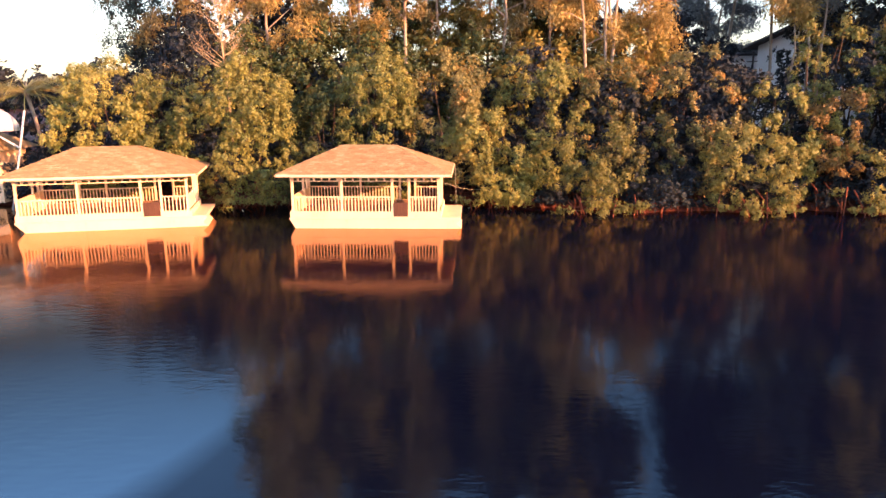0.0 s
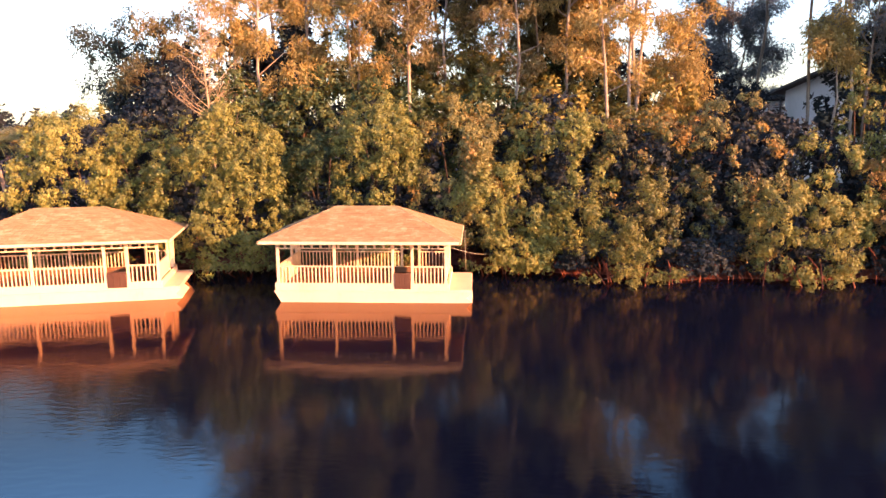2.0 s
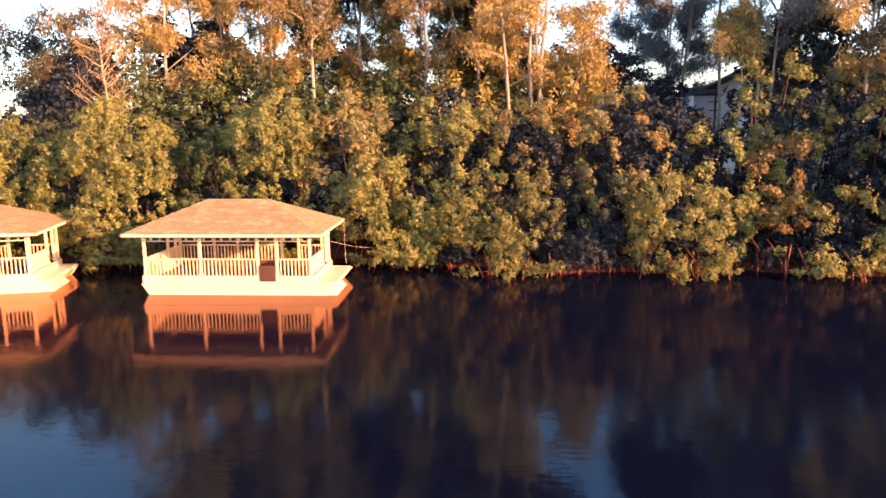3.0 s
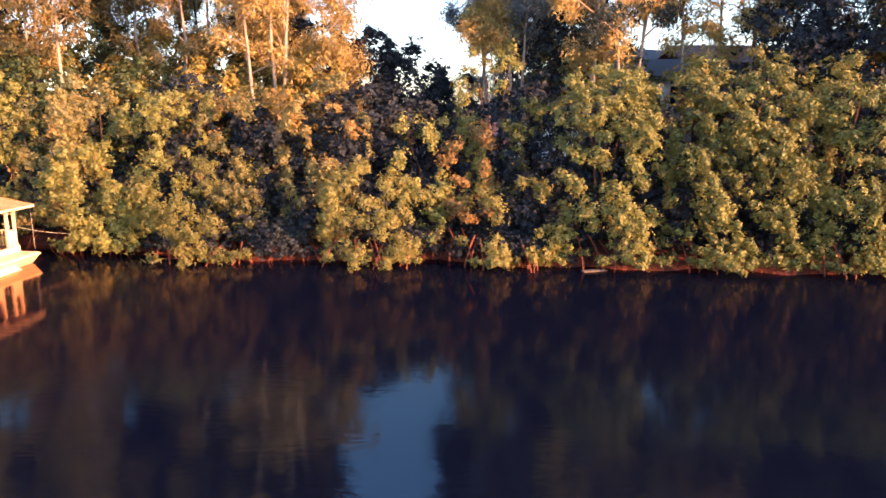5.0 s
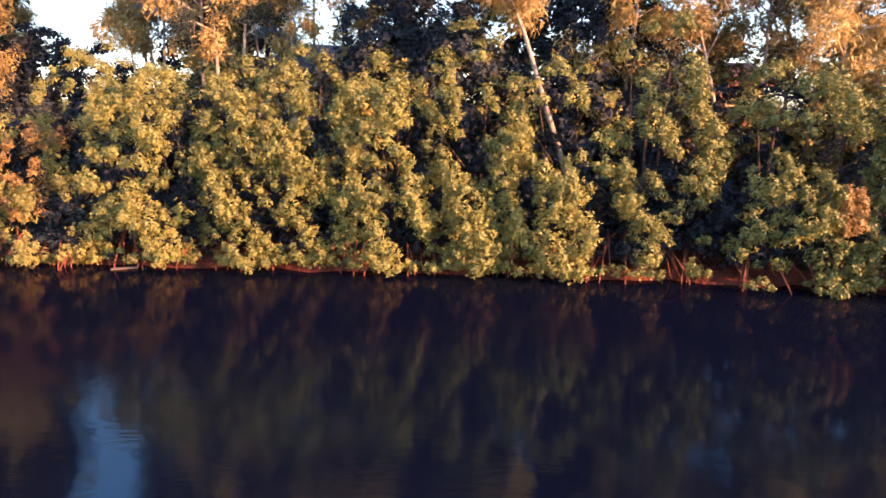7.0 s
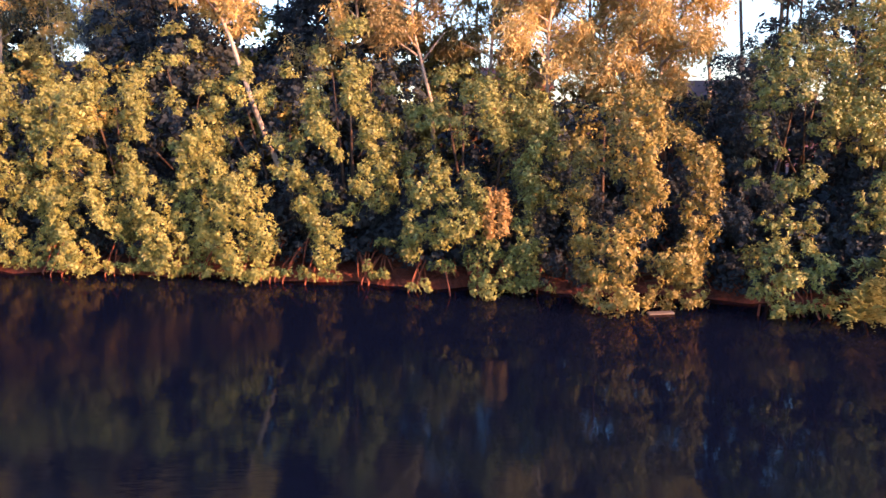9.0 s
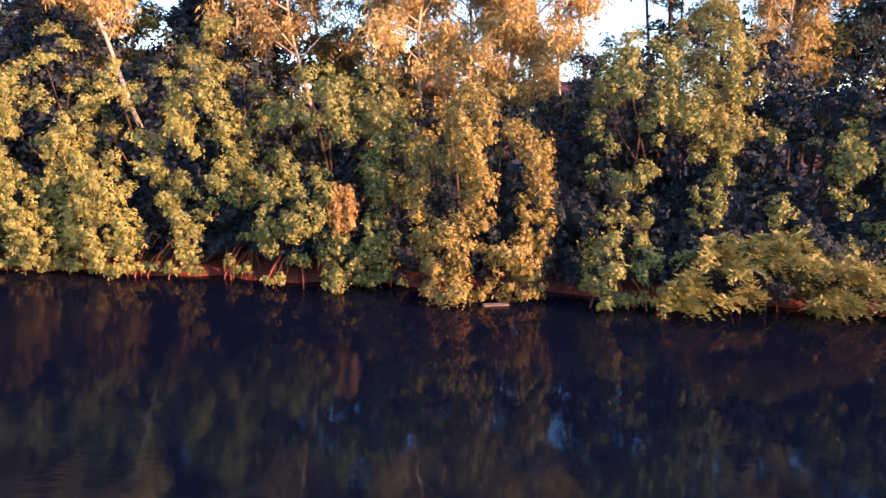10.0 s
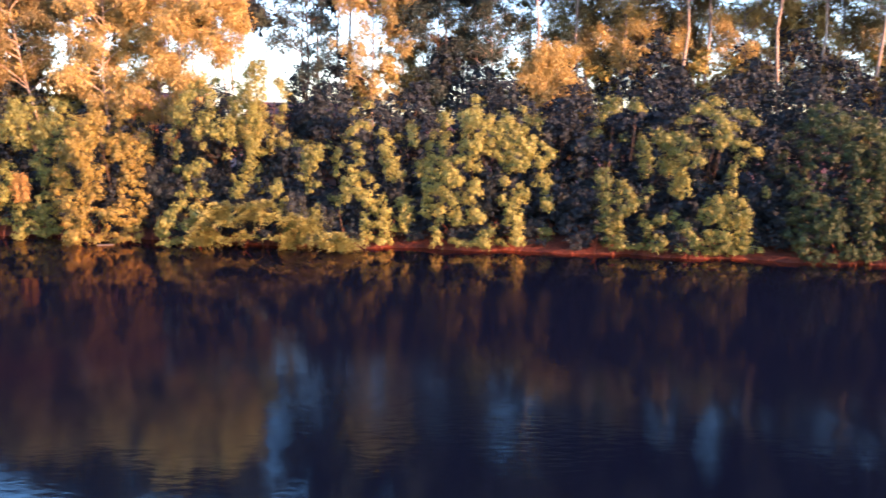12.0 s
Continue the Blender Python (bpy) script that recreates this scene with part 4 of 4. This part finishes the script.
    post = bpy.data.meshes.new("post")
    bb = one_box((-0.065, -0.065, 0.95), (0.065, 0.065, 2.80), 0.012)
    box(bb, (-0.085, -0.085, 0.95), (0.085, 0.085, 1.05), 0.01)
    box(bb, (-0.085, -0.085, 2.66), (0.085, 0.085, 2.76), 0.01)
    bb.to_mesh(post)
    bb.free()
    post.materials.append(PAINT)
    for xs, y in ((fronts, -hy), (rears, hy)):
        for x in xs:
            shared("post", post, c, pose(x, y, 0))
    for x in (-hx + 0.07, hx - 0.07):
        for y in (0.55, 1.45):
            shared("post", post, c, pose(x, y, 0))
    # rails and balusters
    bal = bpy.data.meshes.new("baluster")
    bb = one_box((-0.028, -0.02, 0.95), (0.028, 0.02, 1.74), 0.006)
    bb.to_mesh(bal)
    bb.free()
    bal.materials.append(PAINT)
    for y, xs in ((-hy, fronts), (hy, rears)):
        for a, d in zip(xs, xs[1:]):
            if abs(a - gx0) < 0.01:
                continue
            part("top_rail", one_box((a + 0.065, y - 0.045, 1.72), (d - 0.065, y + 0.045, 1.79), 0.01), PAINT, c)
            n = max(2, round((d - a - 0.1) / 0.175))
            for k in range(1, n):
                shared("baluster", bal, c, pose(a + (d - a) * k / n, y, 0))
    # solid waist-high end panels, with a doorway to the foredeck
    for x, a, d in ((-hx + 0.07, -hy + 0.07, hy - 0.07), (hx - 0.07, -hy + 0.07, 0.55), (hx - 0.07, 1.45, hy - 0.07)):
        part("end_panel", one_box((x - 0.03, a, 0.95), (x + 0.03, d, 1.74), 0.006), PAINT, c, "solid cream end panel")
        part("top_rail", one_box((x - 0.045, a, 1.742), (x + 0.045, d, 1.80), 0.01), PAINT, c)
    # gate in the front bulwark
    g = part("gate", one_box((gx0 + 0.075, -hy - 0.10, 0.68), (gx1 - 0.075, -hy - 0.055, 1.46), 0.008), GATE_WOOD, c, "dark brown wooden gate")
    for k in range(3):
        w = (gx1 - gx0 - 0.19) / 3
        part("board", one_box((gx0 + 0.085 + k * (w + 0.01), -hy - 0.118, 0.72), (gx0 + 0.085 + k * (w + 0.01) + w - 0.01, -hy - 0.098, 1.42), 0.004), GATE_WOOD, g)
    # head beams with short blocks under the eaves
    for lo, hi in (((-hx - 0.02, -hy - 0.07, 2.80), (hx + 0.02, -hy + 0.07, 2.94)), ((-hx - 0.02, hy - 0.07, 2.80), (hx + 0.02, hy + 0.07, 2.94)),
                   ((-hx - 0.02, -hy + 0.07, 2.80), (-hx + 0.12, hy - 0.07, 2.94)), ((hx - 0.12, -hy + 0.07, 2.80), (hx + 0.02, hy - 0.07, 2.94))):
        part("head_beam", one_box(lo, hi, 0.01), PAINT, c)
    for s in (-1, 1):
        part("frieze_rail", one_box((-hx + 0.14, s * hy - 0.03, 2.60), (hx - 0.14, s * hy + 0.03, 2.655), 0.008), PAINT, c)
    blk = bpy.data.meshes.new("frieze_block")
    bb = one_box((-0.05, -0.022, 2.655), (0.05, 0.022, 2.80), 0.005)
    bb.to_mesh(blk)
    bb.free()
    blk.materials.append(PAINT)
    n = int(L / 0.42)
    for s in (-1, 1):
        for k in range(1, n):
            shared("frieze_block", blk, c, pose(-hx + L * k / n, s * hy, 0))
    # roof: hipped, with shingles laid in courses over a closed deck
    ex, ey, ze, zr, rx = hx + 0.66, hy + 0.74, 3.05, 4.42, L * 0.185
    bm = bmesh.new()
    e = [bm.verts.new(p) for p in ((-ex, -ey, ze), (ex, -ey, ze), (ex, ey, ze), (-ex, ey, ze))]
    r = [bm.verts.new(p) for p in ((-rx, 0, zr), (rx, 0, zr))]
    u = [bm.verts.new(p) for p in ((-ex, -ey, ze - 0.05), (ex, -ey, ze - 0.05), (ex, ey, ze - 0.05), (-ex, ey, ze - 0.05))]
    for f in ((e[0], e[1], r[1], r[0]), (e[1], e[2], r[1]), (e[2], e[3], r[0], r[1]), (e[3], e[0], r[0]), u[::-1]):
        bm.faces.new(f)
    for k in range(4):
        bm.faces.new((u[k], u[(k + 1) % 4], e[(k + 1) % 4], e[k]))
    roof = part("roof", bm, SHINGLE, c, "hipped terracotta shingle roof")
    for lo, hi in (((-ex, -ey - 0.03, ze - 0.11), (ex, -ey + 0.02, ze + 0.02)), ((-ex, ey - 0.02, ze - 0.11), (ex, ey + 0.03, ze + 0.02)),
                   ((-ex - 0.03, -ey + 0.02, ze - 0.11), (-ex + 0.02, ey - 0.02, ze + 0.02)), ((ex - 0.02, -ey + 0.02, ze - 0.11), (ex + 0.03, ey - 0.02, ze + 0.02))):
        part("fascia", one_box(lo, hi, 0.008), PAINT, c, "cream fascia board")
    tile = bpy.data.meshes.new("shingle")
    bb = bmesh.new()
    prism(bb, [(-0.152, 0.0), (0.152, 0.0), (0.15, 0.26), (-0.15, 0.26)], 0.0, 0.014)
    for v in bb.verts:
        v.co.z += 0.004 + (0.013 if v.co.y < 0.1 else 0.0)
    bb.to_mesh(tile)
    bb.free()
    tile.materials.append(SHINGLE)
    rest = bmesh.new()
    rr = random.Random(int(L * 100))
    count = 0
    for side in range(4):
        along_x = side in (0, 2)
        run = ey if along_x else ex - rx
        slope = math.hypot(run, zr - ze)
        pitch = math.atan2(zr - ze, run)
        rows = int(slope / 0.2)
        for i in range(rows):
            f = i * 0.2 / slope
            hw = (ex - (ex - rx) * f) if along_x else ey * (1 - f)
            hw_top = (ex - (ex - rx) * min(1, f + 0.26 / slope)) if along_x else ey * max(0, 1 - f - 0.26 / slope)
            half = (hw + hw_top) / 2 - 0.15
            k = -half + (0.156 if i % 2 else 0.0)
            while k <= half:
                base = Matrix.Rotation((0, math.pi / 2, math.pi, -math.pi / 2)[side], 4, "Z") @ Matrix.Translation((k, -(ey if along_x else ex) + run * f, ze + (zr - ze) * f)) @ Matrix.Rotation(pitch + rr.uniform(-0.008, 0.008), 4, "X") @ Matrix.Rotation(rr.uniform(-0.02, 0.02), 4, "Z")
                if side in (0, 1) and count < 290:
                    shared("shingle", tile, roof, base)
                    count += 1
                else:
                    before = len(rest.verts)
                    rest.from_mesh(tile)
                    rest.verts.ensure_lookup_table()
                    for v in rest.verts[before:]:
                        v.co = base @ v.co
                k += 0.312
    tagged(part("shingles", rest, SHINGLE, roof), kind="stuff")
    for a, d in (((-rx, 0, zr), (rx, 0, zr)), ((rx, 0, zr), (ex, -ey, ze)), ((rx, 0, zr), (ex, ey, ze)), ((-rx, 0, zr), (-ex, -ey, ze)), ((-rx, 0, zr), (-ex, ey, ze))):
        a, d = Vector(a) - Vector((0, 0, 0.05)), Vector(d) - Vector((0, 0, 0.05))
        part("hip_cap", tube(bmesh.new(), [a, a.lerp(d, 0.5), d], [0.075, 0.075, 0.075], 10), SHINGLE, roof)
    return c


floating_cottage(pose(-4.22, 41.15, 0, 0, 0, -2.6), 8.2, "cream floating cottage with railed deck and hipped terracotta roof", 2.8, 5.6, 0.93, 1.15, 0.36)
floating_cottage(pose(-19.05, 41.05, 0, 0, 0, 11.0), 8.9, "longer cream floating cottage with railed deck and terracotta roof, moored alongside", 3.15, 6.4, 1.04, 0.9, 0.62)

bm = bmesh.new()
ra, rb = Vector((0.0, 42.6, 2.05)), Vector((4.2, 46.6, 1.5))
pts = [ra.lerp(rb, i / 14) - Vector((0, 0, 0.45 * math.sin(math.pi * i / 14))) for i in range(15)]
tagged(part("mooring_rope", tube(bm, pts, [0.012] * 15, 5), ROPE, smooth=True), "slack pale mooring rope from cottage to bank", "rope")


# ---- buildings behind the trees ----
def windows(parent, y, xs, zs, w, h):
    for x in xs:
        for z in zs:
            f = part("window", one_box((x - w / 2 - 0.08, y - 0.06, z - 0.08), (x + w / 2 + 0.08, y + 0.02, z + h + 0.08), 0.01), PAINT, parent)
            part("pane", one_box((x - w / 2, y - 0.075, z), (x + w / 2, y - 0.055, z + h)), DARK_GLASS, f)


def gable_house(x0, x1, y0, y1, wall_top, ridge, wall_mat, roof_mat, label, along="y", over=0.8, turn=0.0):
    gz = 1.2
    h = empty("house", label, "house", pose((x0 + x1) / 2, (y0 + y1) / 2, gz, 0, 0, turn))
    hx, hy, wt, rz = (x1 - x0) / 2, (y1 - y0) / 2, wall_top - gz, ridge - gz
    bm = bmesh.new()
    box(bm, (-hx, -hy, -1), (hx, hy, wt))
    if along == "y":
        for s in (-1, 1):
            gable = ((-hx, wt), (hx, wt), (0, rz))
            a = [bm.verts.new((px, s * hy, pz)) for px, pz in gable]
            d = [bm.verts.new((px, s * (hy - 0.2), pz)) for px, pz in gable]
            bm.faces.new(a)
            bm.faces.new(d[::-1])
            for i in range(3):
                bm.faces.new((a[i], d[i], d[(i + 1) % 3], a[(i + 1) % 3]))
    part("wall", bm, wall_mat, h)
    for s in (-1, 1):
        bm = bmesh.new()
        if along == "y":
            k = (rz - wt) / hx
            o = [(0, -hy - over, rz + 0.05), (0, hy + over, rz + 0.05), (s * (hx + over), hy + over, wt - k * over + 0.05), (s * (hx + over), -hy - over, wt - k * over + 0.05)]
        else:
            k = (rz - wt) / hy
            o = [(-hx - over, 0, rz + 0.05), (hx + over, 0, rz + 0.05), (hx + over, s * (hy + over), wt - k * over + 0.05), (-hx - over, s * (hy + over), wt - k * over + 0.05)]
        lo = [bm.verts.new(p) for p in o]
        hi = [bm.verts.new((p[0], p[1], p[2] + 0.22)) for p in o]
        bm.faces.new(lo)
        bm.faces.new(hi[::-1])
        for i in range(4):
            bm.faces.new((lo[i], hi[i], hi[(i + 1) % 4], lo[(i + 1) % 4]))
        bmesh.ops.recalc_face_normals(bm, faces=bm.faces)
        part("roof", bm, roof_mat, h)
    return h, hx, hy


hs, hx, hy = gable_house(33.6, 45.6, 68.0, 78.0, 11.4, 13.5, WHITE_WALL, ROOF_DARK, "white plastered house with dark overhanging gable roof behind trees", over=1.1, turn=-62.0)
windows(hs, -hy, (-hx + 4.2, hx - 4), (3.0, 6.6), 1.4, 1.5)
st = part("outside_stair", one_box((-hx + 0.1, -hy - 0.9, 5.2), (-hx + 0.22, -hy - 0.7, 9.6), 0.01), ROOF_DARK, hs, "dark steel stair frame")
for k in range(5):
    part("tread", one_box((-hx - 0.5 + 0.1 * (k % 2), -hy - 0.95, 5.4 + 0.8 * k), (-hx + 0.6, -hy - 0.65, 5.5 + 0.8 * k), 0.01), ROOF_DARK, st)
# block added as the house's lit end wall, which its turn hides
hs, hx, hy = gable_house(30.3, 33.0, 77.4, 82.0, 10.5, 11.1, WHITE_WALL, ROOF_DARK, "low white block standing in for the plastered house's sunlit end wall", "x", 0.3)
windows(hs, -hy, (0.0,), (6.2,), 0.9, 1.1)
hs, hx, hy = gable_house(32.3, 40.0, 56.0, 63.0, 10.4, 11.6, WHITE_WALL, ROOF_DARK, "low white house with dark roof edge half hidden by trees", "x", 0.7)
windows(hs, -hy, (-3, 0, 3), (7.4,), 1.6, 1.2)
hs, hx, hy = gable_house(41.0, 48.0, 60.0, 68.0, 11.6, 13.0, BROWN_WALL, ROOF_RED, "red-brown roofed house behind the tall trees", "x", 0.6)
windows(hs, -hy, (-2, 1.5), (8.2,), 1.6, 1.3)
hs, hx, hy = gable_house(61.5, 69.0, 56.0, 63.0, 9.8, 11.2, BROWN_WALL, ROOF_RED, "brown house with a low red-brown roof behind trees", "x", 0.6)
windows(hs, -hy, (-2, 2), (7.2,), 1.6, 1.3)
hs, hx, hy = gable_house(76.0, 85.0, 56.0, 63.0, 9.0, 10.3, BROWN_WALL, ROOF_RED, "brown house with a low roof beyond the bank", "x", 0.6)
windows(hs, -hy, (-3, 0, 3), (5.8,), 1.6, 1.3)

# ---- by the far cottage: a hut, a white canopy on poles ----
hut = empty("hut", "small cream hut with terracotta eave on the bank", "hut", pose(-31.4, 49.0, 0.6))
part("wall", one_box((-2.6, -1.6, -0.4), (2.2, 1.6, 3.1), 0.02), PAINT, hut)
bm = bmesh.new()
prism(bm, [(-3.2, -2.2), (2.9, -2.2), (2.9, 2.2), (-3.2, 2.2)], 3.1, 4.4, [(-1.2, -0.1), (0.9, -0.1), (0.9, 0.1), (-1.2, 0.1)])
part("roof", bm, SHINGLE, hut)
for k in range(3):
    part("slat", one_box((1.2 + 0.3 * k, -1.68, 1.0), (1.32 + 0.3 * k, -1.603, 2.9), 0.01), GATE_WOOD, hut)
can = empty("canopy", "white rounded canopy on slanting white poles", "canopy", pose(-30.2, 46.8, 0.4))
bm = bmesh.new()
bmesh.ops.create_uvsphere(bm, u_segments=28, v_segments=14, radius=1.0, matrix=Matrix.Diagonal((2.9, 1.6, 1.75, 1)))
bmesh.ops.delete(bm, geom=[v for v in bm.verts if v.co.z < -0.02], context="VERTS")
bmesh.ops.solidify(bm, geom=bm.faces[:], thickness=0.04)
bmesh.ops.translate(bm, verts=bm.verts[:], vec=(0, 0, 4.6))
part("sheet", bm, CANVAS, can, smooth=True)
for a, d in (((2.3, -1.0, -0.9), (3.95, -0.9, 5.9)), ((1.6, -1.1, 4.7), (3.35, -1.0, 3.6)), ((-2.4, -1.0, -0.9), (-2.7, -0.9, 4.6))):
    part("pole", tube(bmesh.new(), [a, Vector(a).lerp(Vector(d), 0.5), d], [0.07, 0.07, 0.07], 8), CANVAS, can, smooth=True)

# feathery bush sprawling over the water
def spray_bush(x, y, span, top, label):
    """Low arching sprays with fine paired leaflets, thrown forward and sideways over the water."""
    rng = rng_next()
    bush = empty("feathery_bush", label, "bush", pose(x, y, ground_height(x, y)))
    z0 = -ground_height(x, y)
    for k in range(6):
        bx = (k / 5 - 0.5) * span * 0.7
        part("stem", tube(bmesh.new(), [(bx, 0.6, -0.5), (bx + rng.uniform(-0.6, 0.6), 0.2, top * 0.35), (bx + rng.uniform(-1.2, 1.2), -0.6, top * 0.7 + z0)], [0.07, 0.05, 0.02], 6), BARK, bush, smooth=True)
    quads = []
    f = np.linspace(0, 1, 22)
    for k in range(37):
        # clumps heaped high at one end and trailing low over the water at the other
        u = rng.uniform(-0.5, 0.5)
        hill = 1.0 - 1.25 * (u + 0.2) if u > -0.2 else 1.0 - 2.0 * (-0.2 - u)
        tall = max(0.35, top * max(hill, 0.16) * rng.uniform(0.1, 1.05))
        c = np.array((u * span * 0.9, rng.uniform(-1.1, 0.2) - 0.5 * (1 - hill) - 0.7 * (1 - tall / top), z0 + tall))
        for _ in range(13):
            a = rng.uniform(0, math.tau)
            L = rng.uniform(0.55, 1.35)
            d = np.array((math.cos(a), math.sin(a) * 0.8 - 0.25, 0))
            s = c + rng.normal(size=3) * np.array((0.22, 0.22, 0.14))
            drop = min(rng.uniform(0.2, 0.75) * L, s[2] - z0 - 0.04)
            spine = s + d * (f * L)[:, None] + np.array((0, 0, 1.0)) * (0.45 * f * L - (0.45 * L + drop) * f * f)[:, None]
            side = unit(np.cross(d, np.array((0, 0, 1.0))))
            for sg in (-1, 1):
                ln = (0.23 * np.sin(np.clip(f * 0.8 + 0.2, 0, 1) * math.pi) * rng.uniform(0.6, 1.3, 22))[:, None]
                tip = spine + (sg * side + d * 0.7 + np.array((0, 0, 0.1)) + 0.45 * rng.normal(size=(22, 3))) * ln
                w = d * 0.038
                quads.append(np.stack([spine - w, (spine + tip) / 2 - w * 1.5, tip, (spine + tip) / 2 + w * 1.5], axis=1))
    crown = new("foliage", quads_mesh("foliage", np.concatenate(quads), LEAF_SPRAY))
    crown.parent = bush


spray_bush(82.8, 32.2, 12.0, 3.9, "feathery yellow-green bush sprawling over the water")
mangrove(83.4, 34.6, 7.0, 3.6, 0.1, 3.0, mat=LEAF_DARK_SHADE, lobe=0.7, name="shore_shrub", label=SHRUB, group="low shrubs along the bank", roots=3, limbs=2)

# far woods
rng = np.random.default_rng(9)
lob = []
for k in range(420):
    fx = rng.uniform(-190, 330)
    lob.append((fx, 150 + rng.uniform(-14, 14), 3 + rng.uniform(0, 5.5) + 1.5 * math.sin(fx * 0.05), rng.uniform(2.2, 3.6), 0.9))
woods = new("far_woods", quads_mesh("far_woods", lobe_leaves(rng, lob, np.array((60.0, 170.0, 0.0)), 0.55, 5, 1.1, 0.35), LEAF_DARK_SHADE))
tagged(woods, "distant dark tree line beyond the bank", "trees", kind="stuff")


# drift wood at the water's edge
def drift_plank(x, y, turn, length, label):
    bm = one_box((-length / 2, -0.16, -0.02), (length / 2, 0.16, 0.06), 0.02)
    for v in bm.verts:
        v.co.y *= 0.75 + 0.25 * math.cos(v.co.x)
        v.co.z += 0.03 * v.co.x
    ob = part("drift_plank", bm, DRIFT)
    ob.matrix_world = pose(x, y, 0.03, 2, 1, turn)
    tagged(ob, label, "plank", "drift wood along the bank")


drift_plank(70.9, 33.2, 6, 1.1, "weathered grey plank floating under the orange tree")
drift_plank(30.4, 41.2, 14, 1.3, "short weathered plank lying at the muddy bank")


# small open boat by the hut
def rowing_boat(x, y, turn):
    boat = empty("rowing_boat", "small weathered wooden rowing boat moored beside the cottage", "boat", pose(x, y, 0.0, 0, 0, turn))
    L, n = 3.2, 9
    bm = bmesh.new()
    rows = []
    for i in range(n + 1):
        f = i / n
        half = 0.55 * math.sin(math.pi * min(1.0, 0.22 + f * 0.78)) ** 0.7 + 0.02
        sheer = 0.34 + 0.22 * (f * 2 - 1) ** 2
        px = (f - 0.5) * L
        ring = [(px, -half, sheer), (px, -half * 0.78, 0.06), (px, -half * 0.35, -0.10), (px, half * 0.35, -0.10), (px, half * 0.78, 0.06), (px, half, sheer),
                (px, half * 0.9, sheer), (px, half * 0.68, 0.1), (px, half * 0.3, -0.05), (px, -half * 0.3, -0.05), (px, -half * 0.68, 0.1), (px, -half * 0.9, sheer)]
        rows.append([bm.verts.new(p) for p in ring])
    for a, d in zip(rows, rows[1:]):
        for k in range(12):
            bm.faces.new((a[k], a[(k + 1) % 12], d[(k + 1) % 12], d[k]))
    bm.faces.new(rows[0][::-1])
    bm.faces.new(rows[-1])
    part("hull", bm, DRIFT, boat)
    for px in (-0.7, 0.35):
        part("thwart", one_box((px - 0.11, -0.45, 0.24), (px + 0.11, 0.45, 0.28), 0.008), FLOOR_WOOD, boat)


rowing_boat(-24.5, 36.9, 50.0)
rope = bmesh.new()
tube(rope, [(0.73, 43.2, 2.95), (0.75, 43.2, 1.8), (0.79, 43.2, 0.72)], [0.012, 0.012, 0.012], 5)
tagged(part("hanging_rope", rope, ROPE, smooth=True), "thin pale rope hanging from the cottage eave", "rope")
